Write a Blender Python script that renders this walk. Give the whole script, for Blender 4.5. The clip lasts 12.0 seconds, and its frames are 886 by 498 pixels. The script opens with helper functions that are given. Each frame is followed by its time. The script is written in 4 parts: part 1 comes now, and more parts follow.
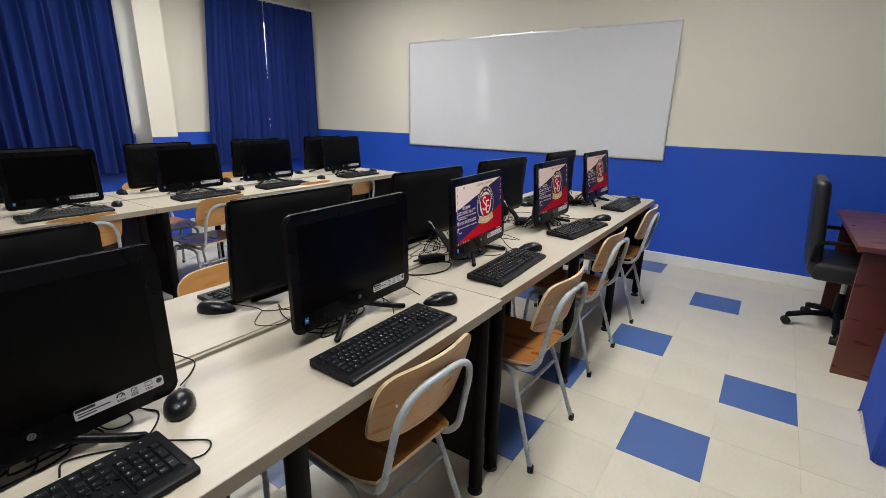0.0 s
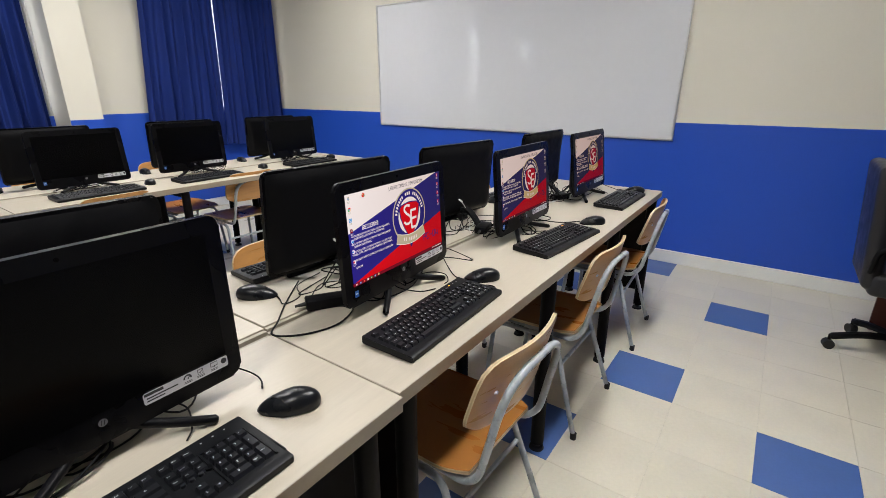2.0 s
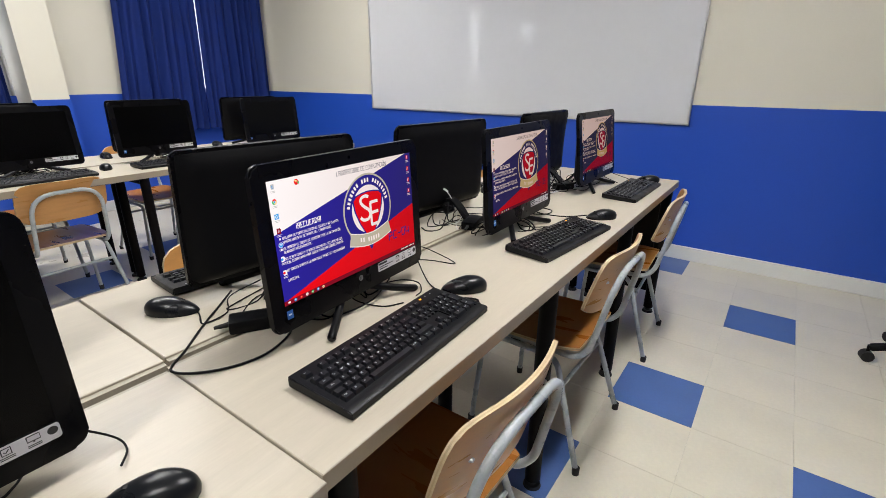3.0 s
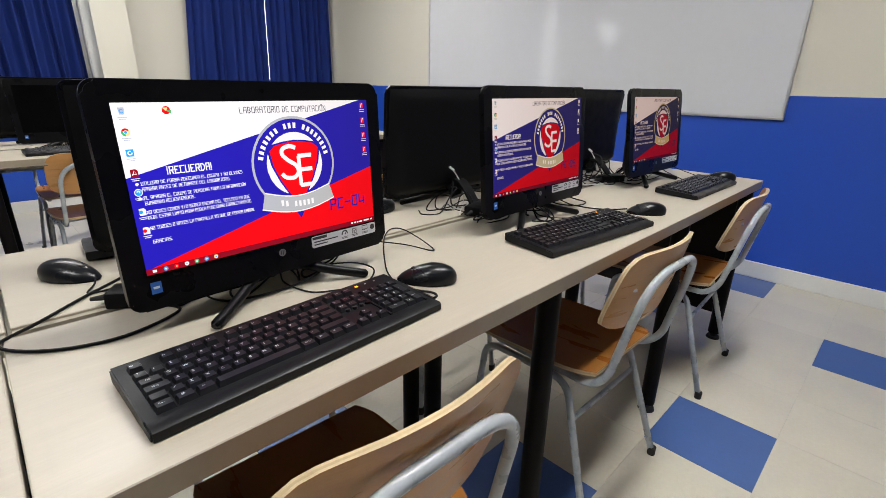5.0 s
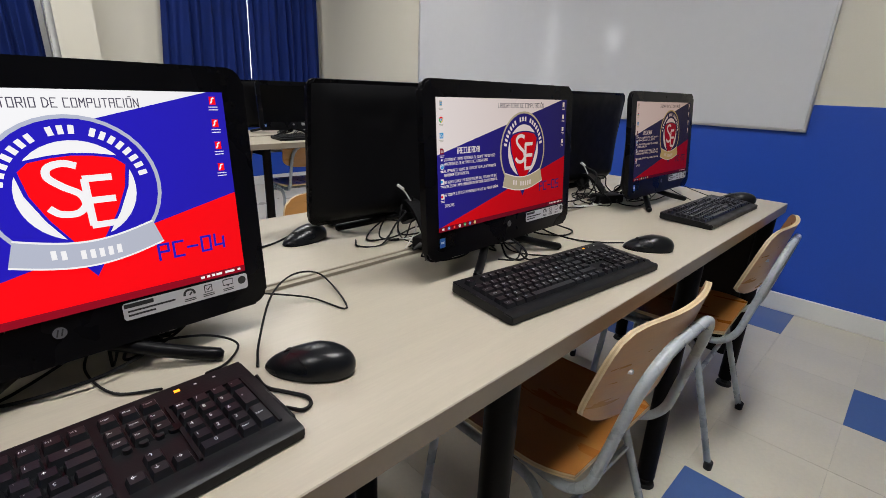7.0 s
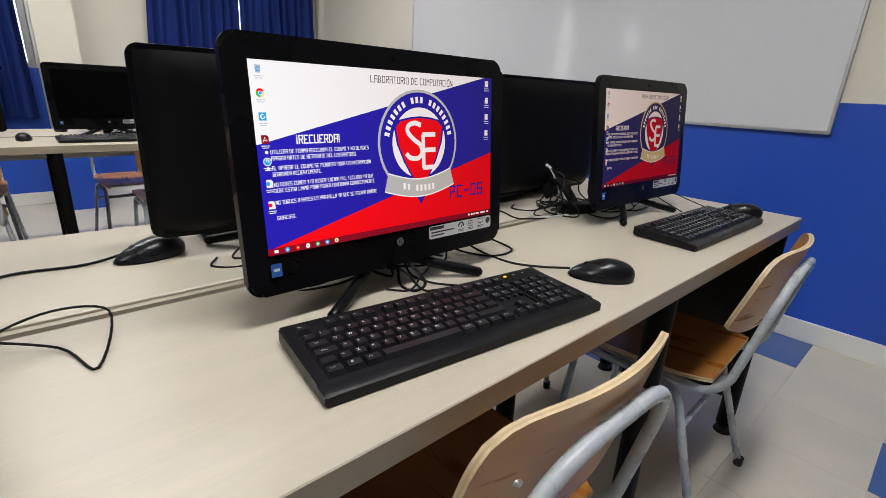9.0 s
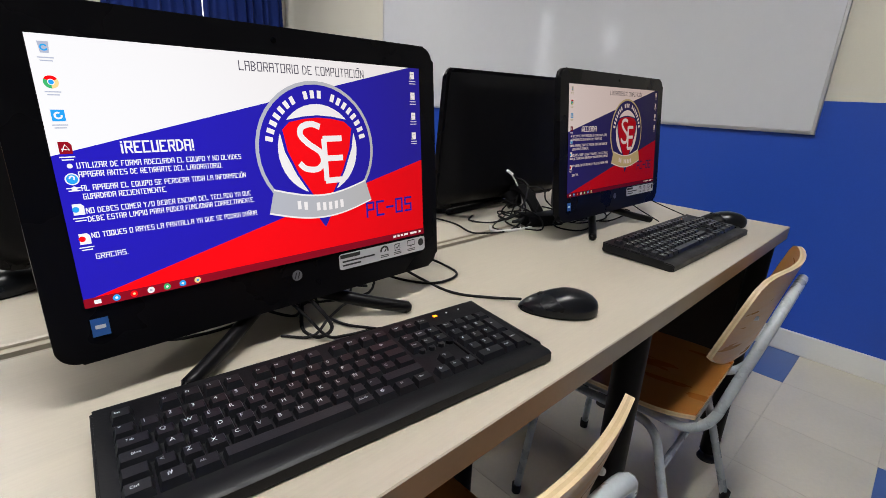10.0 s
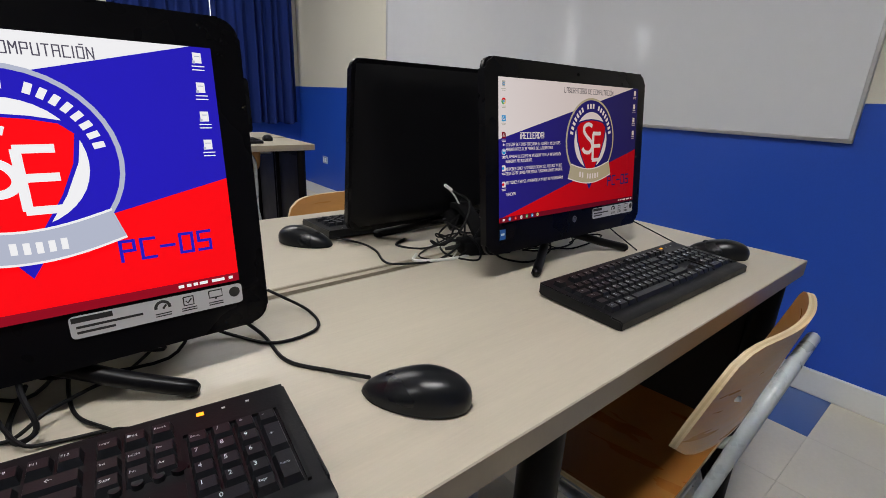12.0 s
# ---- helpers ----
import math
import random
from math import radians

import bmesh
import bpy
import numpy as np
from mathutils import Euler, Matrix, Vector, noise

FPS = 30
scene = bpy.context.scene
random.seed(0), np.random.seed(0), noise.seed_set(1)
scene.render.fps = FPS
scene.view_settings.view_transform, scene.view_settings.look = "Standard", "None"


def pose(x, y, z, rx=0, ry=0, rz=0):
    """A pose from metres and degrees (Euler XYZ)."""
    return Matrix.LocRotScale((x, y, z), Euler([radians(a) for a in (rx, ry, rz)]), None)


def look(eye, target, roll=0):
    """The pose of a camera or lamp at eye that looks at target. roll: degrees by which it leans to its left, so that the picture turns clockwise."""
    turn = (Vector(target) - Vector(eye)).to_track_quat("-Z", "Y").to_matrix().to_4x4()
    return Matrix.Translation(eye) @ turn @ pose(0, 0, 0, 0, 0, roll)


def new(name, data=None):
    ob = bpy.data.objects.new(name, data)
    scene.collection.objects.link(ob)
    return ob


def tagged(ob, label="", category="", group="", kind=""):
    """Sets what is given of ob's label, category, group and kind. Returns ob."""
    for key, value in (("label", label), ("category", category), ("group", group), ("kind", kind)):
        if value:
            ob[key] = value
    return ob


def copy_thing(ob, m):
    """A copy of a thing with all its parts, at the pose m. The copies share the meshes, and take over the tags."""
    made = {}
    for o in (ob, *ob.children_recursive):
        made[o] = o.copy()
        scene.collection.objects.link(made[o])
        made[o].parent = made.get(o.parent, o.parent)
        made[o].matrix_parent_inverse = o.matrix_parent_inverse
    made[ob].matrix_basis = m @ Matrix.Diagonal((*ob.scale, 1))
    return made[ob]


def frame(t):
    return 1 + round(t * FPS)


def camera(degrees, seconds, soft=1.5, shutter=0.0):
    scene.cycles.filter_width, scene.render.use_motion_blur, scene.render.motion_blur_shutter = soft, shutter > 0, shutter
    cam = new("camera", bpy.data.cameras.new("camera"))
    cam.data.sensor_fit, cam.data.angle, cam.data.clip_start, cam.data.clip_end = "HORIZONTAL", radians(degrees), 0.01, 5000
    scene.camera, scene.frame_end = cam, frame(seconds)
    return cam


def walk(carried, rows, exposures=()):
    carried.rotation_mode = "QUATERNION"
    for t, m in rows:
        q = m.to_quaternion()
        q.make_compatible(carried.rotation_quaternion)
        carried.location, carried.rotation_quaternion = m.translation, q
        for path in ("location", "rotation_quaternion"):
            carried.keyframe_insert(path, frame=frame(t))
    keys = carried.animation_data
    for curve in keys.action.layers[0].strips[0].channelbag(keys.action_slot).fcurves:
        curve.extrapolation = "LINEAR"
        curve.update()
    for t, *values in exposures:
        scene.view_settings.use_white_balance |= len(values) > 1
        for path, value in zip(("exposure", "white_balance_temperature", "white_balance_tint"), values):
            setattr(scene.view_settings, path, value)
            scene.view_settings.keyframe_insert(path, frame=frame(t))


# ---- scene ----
cam = camera(87.0, 12.0, soft=0.8)
PATH = [
    (0, (0.696, -1.359, 1.405), (-0.401, 0.216, 0.841), 0.9),
    (0.5, (0.653, -1.185, 1.389), (-0.441, 0.385, 0.805), 0.7),
    (1, (0.587, -0.975, 1.388), (-0.504, 0.587, 0.78), 0.3),
    (1.5, (0.552, -0.804, 1.378), (-0.538, 0.751, 0.75), 0.3),
    (2, (0.529, -0.596, 1.363), (-0.566, 0.949, 0.72), 0.1),
    (2.5, (0.471, -0.45, 1.336), (-0.614, 1.093, 0.671), 0.2),
    (3, (0.412, -0.297, 1.293), (-0.682, 1.231, 0.607), 0.4),
    (3.2, (0.417, -0.254, 1.279), (-0.705, 1.252, 0.589), 0.2),
    (4.8, (0.458, 0.018, 1.161), (-0.864, 1.36, 0.489), 1.0),
    (5, (0.444, 0.045, 1.148), (-0.887, 1.383, 0.486), 1.2),
    (5.5, (0.421, 0.126, 1.133), (-0.935, 1.447, 0.489), 1.5),
    (6, (0.372, 0.21, 1.117), (-0.985, 1.53, 0.471), 1.8),
    (6.5, (0.354, 0.283, 1.112), (-1.002, 1.612, 0.484), 1.8),
    (7, (0.306, 0.381, 1.132), (-1.035, 1.717, 0.486), 2.3),
    (7.2, (0.298, 0.409, 1.131), (-1.051, 1.744, 0.499), 2.2),
    (8.8, (0.298, 0.73, 1.096), (-1.108, 1.997, 0.453), 2.9),
    (9, (0.285, 0.747, 1.092), (-1.113, 2.028, 0.457), 2.8),
    (9.5, (0.262, 0.824, 1.091), (-1.116, 2.132, 0.466), 2.8),
    (10, (0.228, 0.932, 1.085), (-1.135, 2.256, 0.459), 2.6),
    (10.5, (0.188, 1.006, 1.091), (-1.174, 2.331, 0.467), 2.6),
    (11, (0.183, 1.096, 1.096), (-1.204, 2.39, 0.463), 2.9),
    (11.5, (0.205, 1.189, 1.095), (-1.224, 2.438, 0.464), 3.0),
    (12, (0.22, 1.261, 1.083), (-1.232, 2.49, 0.467), 2.7),
]
EXPOSURES = [(0, 0.0), (1, -0.04), (2.5, 0.08), (5.5, -0.1), (7, -0.34), (9.5, -0.18), (10.8, -0.4), (12, -0.42)]
walk(cam, [(t, look(eye, target, roll)) for t, eye, target, roll in PATH], EXPOSURES)

# ---- world, lights ----
world = bpy.data.worlds.new("world")
scene.world = world
world.use_nodes = True
sky = world.node_tree.nodes.new("ShaderNodeTexSky")
sky.sky_type, sky.sun_disc, sky.sun_elevation, sky.sun_rotation = "NISHITA", False, radians(40), radians(250)
world.node_tree.links.new(sky.outputs[0], world.node_tree.nodes["Background"].inputs[0])
world.node_tree.nodes["Background"].inputs[1].default_value = 0.12
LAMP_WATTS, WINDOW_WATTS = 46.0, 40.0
WALL_Y, WALL_X, BACK_Y, RIGHT_X, CEIL = 3.505, -5.04, -5.0, 5.2, 2.97


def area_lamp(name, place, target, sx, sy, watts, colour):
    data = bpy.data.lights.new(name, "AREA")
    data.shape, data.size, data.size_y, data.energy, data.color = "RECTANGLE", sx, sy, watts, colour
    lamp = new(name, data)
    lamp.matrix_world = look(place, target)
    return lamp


# ---- materials ----
def mat(name, colour, rough=0.5, metal=0.0, var=0.12, scale=8.0, fine=90.0, bump=0.0, coat=0.0, stretch=(1, 1, 1), spec=0.5, piece=0.0, uneven=0.07):
    """A surface with colour variation at two scales, uneven gloss and fine relief."""
    m = bpy.data.materials.new(name)
    m.use_nodes = True
    n, l = m.node_tree.nodes, m.node_tree.links
    b = n["Principled BSDF"]
    co, mp = n.new("ShaderNodeTexCoord"), n.new("ShaderNodeMapping")
    mp.inputs["Scale"].default_value = stretch
    l.new(co.outputs["Object"], mp.inputs[0])
    big, small = n.new("ShaderNodeTexNoise"), n.new("ShaderNodeTexNoise")
    for t, s, d in ((big, scale, 3), (small, fine, 2)):
        t.inputs["Scale"].default_value, t.inputs["Detail"].default_value = s, d
        l.new(mp.outputs[0], t.inputs[0])
    add = n.new("ShaderNodeMath")
    add.operation = "ADD"
    half = n.new("ShaderNodeMath")
    half.operation = "MULTIPLY"
    half.inputs[1].default_value = 0.45
    l.new(small.outputs[0], half.inputs[0])
    l.new(big.outputs[0], add.inputs[0])
    l.new(half.outputs[0], add.inputs[1])
    ramp = n.new("ShaderNodeMapRange")
    ramp.inputs[1].default_value, ramp.inputs[2].default_value = 0.35, 1.1
    ramp.inputs[3].default_value, ramp.inputs[4].default_value = 1 - var, 1 + var
    l.new(add.outputs[0], ramp.inputs[0])
    hsv = n.new("ShaderNodeHueSaturation")
    hsv.inputs["Color"].default_value = (*colour, 1)
    value = ramp.outputs[0]
    if piece:
        info, pr, mul = n.new("ShaderNodeObjectInfo"), n.new("ShaderNodeMapRange"), n.new("ShaderNodeMath")
        pr.inputs[3].default_value, pr.inputs[4].default_value = 1 - piece, 1 + piece
        mul.operation = "MULTIPLY"
        l.new(info.outputs["Random"], pr.inputs[0])
        l.new(pr.outputs[0], mul.inputs[0])
        l.new(value, mul.inputs[1])
        value = mul.outputs[0]
    l.new(value, hsv.inputs["Value"])
    l.new(hsv.outputs[0], b.inputs["Base Color"])
    rr = n.new("ShaderNodeMapRange")
    rr.inputs[1].default_value, rr.inputs[2].default_value = 0.3, 0.7
    rr.inputs[3].default_value, rr.inputs[4].default_value = max(rough - uneven, 0.02), min(rough + uneven, 1)
    l.new(big.outputs[0], rr.inputs[0])
    l.new(rr.outputs[0], b.inputs["Roughness"])
    b.inputs["Metallic"].default_value = metal
    b.inputs["Coat Weight"].default_value, b.inputs["Coat Roughness"].default_value = coat, 0.12
    b.inputs["Specular IOR Level"].default_value = spec
    if bump:
        bp = n.new("ShaderNodeBump")
        bp.inputs["Strength"].default_value, bp.inputs["Distance"].default_value = bump, 0.002
        l.new(small.outputs[0], bp.inputs["Height"])
        l.new(bp.outputs[0], b.inputs["Normal"])
    return m


def glow(name, colour, strength=1.0, gloss=0.0):
    """A lit surface of a screen or lamp; gloss adds the reflecting pane of a screen."""
    m = bpy.data.materials.new(name)
    m.use_nodes = True
    b = m.node_tree.nodes["Principled BSDF"]
    b.inputs["Base Color"].default_value = (0.01, 0.01, 0.01, 1)
    b.inputs["Roughness"].default_value = 0.3
    b.inputs["Specular IOR Level"].default_value = gloss
    b.inputs["Emission Color"].default_value, b.inputs["Emission Strength"].default_value = (*colour, 1), strength
    return m


M_CREAM = mat("cream_paint", (0.67, 0.64, 0.54), 0.6, var=0.04, scale=1.2, fine=160, bump=0.08)
M_BLUE = mat("blue_paint", (0.014, 0.074, 0.465), 0.42, var=0.08, scale=1.4, fine=160, bump=0.08)
M_BASE = mat("white_baseboard", (0.72, 0.72, 0.70), 0.4, var=0.05, scale=4)
M_CEIL = mat("ceiling_white", (0.66, 0.66, 0.65), 0.8, var=0.03, scale=2)
M_BOARD = mat("whiteboard_enamel", (0.63, 0.64, 0.665), 0.10, var=0.025, scale=1.5, fine=20, spec=0.5, uneven=0.012)
M_ALU = mat("aluminium", (0.62, 0.62, 0.62), 0.35, metal=0.9, var=0.08, scale=20)
M_TILE = mat("cream_vinyl", (0.66, 0.62, 0.505), 0.33, var=0.09, scale=3.0, fine=70, piece=0.03)
M_TILE_B = mat("blue_vinyl", (0.075, 0.145, 0.37), 0.35, var=0.10, scale=5.0, fine=90, piece=0.05)
M_GROUT = mat("tile_joint", (0.59, 0.56, 0.465), 0.8, var=0.2, scale=4)
M_TOP = mat("beige_melamine", (0.46, 0.415, 0.335), 0.36, var=0.09, scale=4, fine=45, stretch=(9, 0.7, 9), bump=0.03)
M_EDGE = mat("beige_edging", (0.37, 0.315, 0.24), 0.45, var=0.08, scale=6)
M_SEAMGREY = mat("grey_edging", (0.36, 0.32, 0.25), 0.5, var=0.1, scale=6)
M_STEEL = mat("black_steel", (0.0055, 0.0045, 0.0045), 0.5, var=0.2, scale=30, spec=0.09)
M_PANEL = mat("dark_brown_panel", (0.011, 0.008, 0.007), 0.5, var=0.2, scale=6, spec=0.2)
M_PLASTIC = mat("black_plastic", (0.0042, 0.0042, 0.005), 0.5, var=0.15, scale=30, fine=400, bump=0.05, spec=0.11)
M_GLOSS = mat("gloss_black_plastic", (0.004, 0.004, 0.005), 0.28, var=0.1, scale=10, spec=0.15)
M_KEY = mat("black_key", (0.011, 0.0118, 0.0145), 0.34, var=0.2, scale=40, fine=500, bump=0.05, piece=0.2, spec=0.36)
M_KCASE = mat("keyboard_plastic", (0.007, 0.0075, 0.009), 0.4, var=0.15, scale=30, fine=400, bump=0.05, spec=0.2)
M_MOUSE = mat("mouse_plastic", (0.006, 0.007, 0.009), 0.29, var=0.12, scale=10, fine=300, bump=0.04, spec=0.34, uneven=0.04)
M_RUBBER = mat("rubber", (0.01, 0.01, 0.01), 0.7)
M_SCREEN = mat("dark_screen", (0.0022, 0.0022, 0.0025), 0.2, var=0.1, scale=3, spec=0.11)
M_LEGEND = mat("key_legend", (0.78, 0.82, 0.85), 0.6)
M_STICKER = mat("silver_sticker", (0.64, 0.64, 0.66), 0.4, var=0.05)
M_MARK = mat("grey_mark", (0.22, 0.22, 0.23), 0.35, metal=0.3, var=0.05)
M_STICKER_B = mat("blue_sticker", (0.03, 0.13, 0.45), 0.4)
M_STICKER_W = mat("white_print", (0.7, 0.75, 0.8), 0.5)
M_PRINT = mat("dark_print", (0.03, 0.03, 0.03), 0.5)
M_LED = glow("amber_light", (1.0, 0.32, 0.02), 3.0)
M_CABLE = mat("black_cable", (0.007, 0.007, 0.008), 0.5, spec=0.12)
M_WCABLE = mat("white_cable", (0.62, 0.62, 0.60), 0.45)
M_TUBE = mat("grey_painted_tube", (0.41, 0.45, 0.475), 0.3, var=0.12, scale=25, fine=200)
M_PLY = mat("orange_plywood", (0.29, 0.115, 0.024), 0.3, var=0.05, scale=4, fine=40, stretch=(1, 5, 1), coat=0.25)
M_PLYBACK = mat("pale_plywood", (0.52, 0.255, 0.08), 0.33, var=0.13, scale=7, fine=60, stretch=(1, 1, 7), coat=0.1)
M_PLYEDGE = mat("plywood_edge", (0.60, 0.47, 0.28), 0.5, var=0.25, scale=9, fine=200, stretch=(1, 1, 12))
M_PLYDARK = mat("plywood_edge_dark", (0.52, 0.39, 0.22), 0.55, var=0.25, scale=9, fine=200)
M_CURTAIN = mat("blue_curtain", (0.010, 0.026, 0.155), 0.85, var=0.18, scale=5, fine=300, bump=0.2, spec=0.2)
M_CLOTH = mat("blue_cloth", (0.03, 0.07, 0.36), 0.9, var=0.15, scale=9, fine=300, bump=0.2, spec=0.2)
M_MAHOGANY = mat("mahogany_laminate", (0.115, 0.028, 0.018), 0.32, var=0.22, scale=5, fine=50, stretch=(1, 1, 6), coat=0.2)
M_LEATHER = mat("black_leatherette", (0.012, 0.012, 0.014), 0.4, var=0.15, scale=15, fine=180, bump=0.25)
M_SOCKET = mat("socket_plastic", (0.30, 0.36, 0.52), 0.5)
M_WHITEPL = mat("white_plastic", (0.75, 0.75, 0.73), 0.4)
M_TRAY = mat("grey_rail", (0.42, 0.42, 0.40), 0.45, var=0.08)
M_GLASS = bpy.data.materials.new("window_glass")
M_GLASS.use_nodes = True
M_GLASS.node_tree.nodes["Principled BSDF"].inputs["Transmission Weight"].default_value = 1.0
M_GLASS.node_tree.nodes["Principled BSDF"].inputs["Roughness"].default_value = 0.02
M_GLASS.node_tree.nodes["Principled BSDF"].inputs["IOR"].default_value = 1.1
M_DAY = glow("daylight_backdrop", (0.95, 0.97, 1.0), 3.5)
M_DIFF = glow("lamp_diffuser", (1.0, 0.97, 0.9), 3.0)

# ---- mesh helpers ----
def box(bm, x0, x1, y0, y1, z0, z1, bevel=0.0, seg=2):
    m = Matrix.LocRotScale(((x0 + x1) / 2, (y0 + y1) / 2, (z0 + z1) / 2), None, (abs(x1 - x0), abs(y1 - y0), abs(z1 - z0)))
    vs = bmesh.ops.create_cube(bm, size=1, matrix=m)["verts"]
    if bevel:
        es = list({e for v in vs for e in v.link_edges})
        bmesh.ops.bevel(bm, geom=es, offset=bevel, segments=seg, affect="EDGES", profile=0.5)
    return bm


def cyl(bm, p0, p1, r0, r1=None, seg=14):
    p0, p1 = Vector(p0), Vector(p1)
    d = p1 - p0
    m = Matrix.Translation((p0 + p1) / 2) @ d.to_track_quat("Z", "Y").to_matrix().to_4x4()
    bmesh.ops.create_cone(bm, cap_ends=True, segments=seg, radius1=r0, radius2=r0 if r1 is None else r1, depth=d.length, matrix=m)
    return bm


def smooth_path(pts, n=6):
    """Catmull-Rom through the points."""
    p = [Vector(q) for q in pts]
    p = [2 * p[0] - p[1]] + p + [2 * p[-1] - p[-2]]
    out = []
    for i in range(1, len(p) - 2):
        a, b, c, d = p[i - 1 : i + 3]
        for k in range(n):
            t = k / n
            out.append(0.5 * (2 * b + (c - a) * t + (2 * a - 5 * b + 4 * c - d) * t * t + (3 * b - a - 3 * c + d) * t ** 3))
    return out + [p[-2]]


def round_path(pts, r, n=5):
    """A polyline whose corners are rounded with about radius r."""
    p = [Vector(q) for q in pts]
    out = [p[0]]
    for a, b, c in zip(p, p[1:], p[2:]):
        k = min(r, (a - b).length * 0.49, (c - b).length * 0.49)
        s, e = b + (a - b).normalized() * k, b + (c - b).normalized() * k
        for i in range(n + 1):
            t = i / n
            out.append((1 - t) ** 2 * s + 2 * t * (1 - t) * b + t * t * e)
    return out + [p[-1]]


def tube(bm, path, r, seg=8):
    path = [Vector(q) for q in path]
    first, last = (path[0] - path[1]).normalized(), (path[-1] - path[-2]).normalized()
    path = [path[0] + first * r * 0.55] + path + [path[-1] + last * r * 0.55]
    rings, side = [], None
    for i, p in enumerate(path):
        d = (path[min(i + 1, len(path) - 1)] - path[max(i - 1, 0)]).normalized()
        if side is None:
            side = d.orthogonal().normalized()
        side = (side - d * side.dot(d)).normalized()
        up = d.cross(side)
        w = r * 0.55 if i in (0, len(path) - 1) else r
        rings.append([bm.verts.new(p + w * (math.cos(a) * side + math.sin(a) * up)) for a in [2 * math.pi * k / seg for k in range(seg)]])
    for a, b in zip(rings, rings[1:]):
        for k in range(seg):
            bm.faces.new((a[k], a[(k + 1) % seg], b[(k + 1) % seg], b[k]))
    bm.faces.new(rings[0][::-1])
    bm.faces.new(rings[-1])
    return bm


def rounded(w, h, r, n=5):
    """The outline of a rounded rectangle about the origin."""
    out = []
    for cx, cy, a0 in ((w / 2 - r, h / 2 - r, 0), (-w / 2 + r, h / 2 - r, 90), (-w / 2 + r, -h / 2 + r, 180), (w / 2 - r, -h / 2 + r, 270)):
        for k in range(n + 1):
            a = radians(a0 + 90 * k / n)
            out.append((cx + r * math.cos(a), cy + r * math.sin(a)))
    return out


def prism(bm, outline, place, depth):
    """place(u, v, d) gives the point; the outline is swept from d = 0 to depth."""
    a = [bm.verts.new(place(u, v, 0)) for u, v in outline]
    b = [bm.verts.new(place(u, v, depth)) for u, v in outline]
    bm.faces.new(a[::-1])
    bm.faces.new(b)
    k = len(a)
    for i in range(k):
        bm.faces.new((a[i], a[(i + 1) % k], b[(i + 1) % k], b[i]))
    return bm


def flat(bm, outline, place, index=0):
    f = bm.faces.new([bm.verts.new(place(u, v)) for u, v in outline])
    f.material_index = index
    return f


def sheet(bm, nu, nv, fn, thick=0.0, layers=1):
    """A grid surface fn(s, t) with s, t in 0..1, closed to a slab when fn takes a side."""
    sides = []
    for side in ((0, 1) if thick else (0,)):
        sides.append([[bm.verts.new(fn(i / nu, j / nv, side * thick)) for j in range(nv + 1)] for i in range(nu + 1)])
    for s, g in enumerate(sides):
        for i in range(nu):
            for j in range(nv):
                q = (g[i][j], g[i + 1][j], g[i + 1][j + 1], g[i][j + 1])
                bm.faces.new(q if s == 0 else q[::-1])
    if thick:
        a, b = sides
        rim = [(i, 0) for i in range(nu)] + [(nu, j) for j in range(nv)] + [(i, nv) for i in range(nu, 0, -1)] + [(0, j) for j in range(nv, 0, -1)]
        cut = lambda i, j, q: a[i][j] if q == 0 else (b[i][j] if q == layers else mids[(i, j)][q - 1])
        mids = {(i, j): [bm.verts.new(a[i][j].co.lerp(b[i][j].co, q / layers)) for q in range(1, layers)] for i, j in rim}
        for (i, j), (k, m) in zip(rim, rim[1:] + rim[:1]):
            for q in range(layers):
                f = bm.faces.new((cut(i, j, q), cut(i, j, q + 1), cut(k, m, q + 1), cut(k, m, q)))
                f.material_index = 1 + q % 2
    return bm


def part(name, bm, material, parent=None, label="", smooth=False, kind=""):
    me = bpy.data.meshes.new(name)
    bmesh.ops.recalc_face_normals(bm, faces=bm.faces)
    bm.to_mesh(me)
    bm.free()
    for m in material if isinstance(material, (list, tuple)) else [material]:
        me.materials.append(m)
    if smooth:
        me.shade_smooth()
        me.set_sharp_from_angle(angle=radians(40))
    ob = new(name, me)
    ob.parent = parent
    return tagged(ob, label=label, kind=kind)


def share(name, mesh, parent, m):
    ob = new(name, mesh)
    ob.parent = parent
    ob.matrix_basis = m
    return ob


def thing(name, m, label, category, group=""):
    ob = new(name)
    ob.empty_display_size = 0.1
    ob.matrix_basis = m
    return tagged(ob, label, category, group)


TEXTS = {}


def text_shape(s, thick=0.0):
    """Triangles of a line of text, scaled to a box 1 wide and 1 high (capital height)."""
    key = (s, thick)
    if key not in TEXTS:
        cu = bpy.data.curves.new("line", "FONT")
        cu.body, cu.resolution_u, cu.fill_mode, cu.offset = s, 2, "FRONT", thick
        ob = bpy.data.objects.new("line", cu)
        me = bpy.data.meshes.new_from_object(ob)
        vs = [v.co.copy() for v in me.vertices]
        fs = [tuple(p.vertices) for p in me.polygons]
        bpy.data.objects.remove(ob)
        bpy.data.curves.remove(cu)
        bpy.data.meshes.remove(me)
        x0, x1 = min(v.x for v in vs), max(v.x for v in vs)
        TEXTS[key] = ([((v.x - x0) / (x1 - x0), v.y / 0.7) for v in vs], fs, (x1 - x0) / 0.7)
    return TEXTS[key]


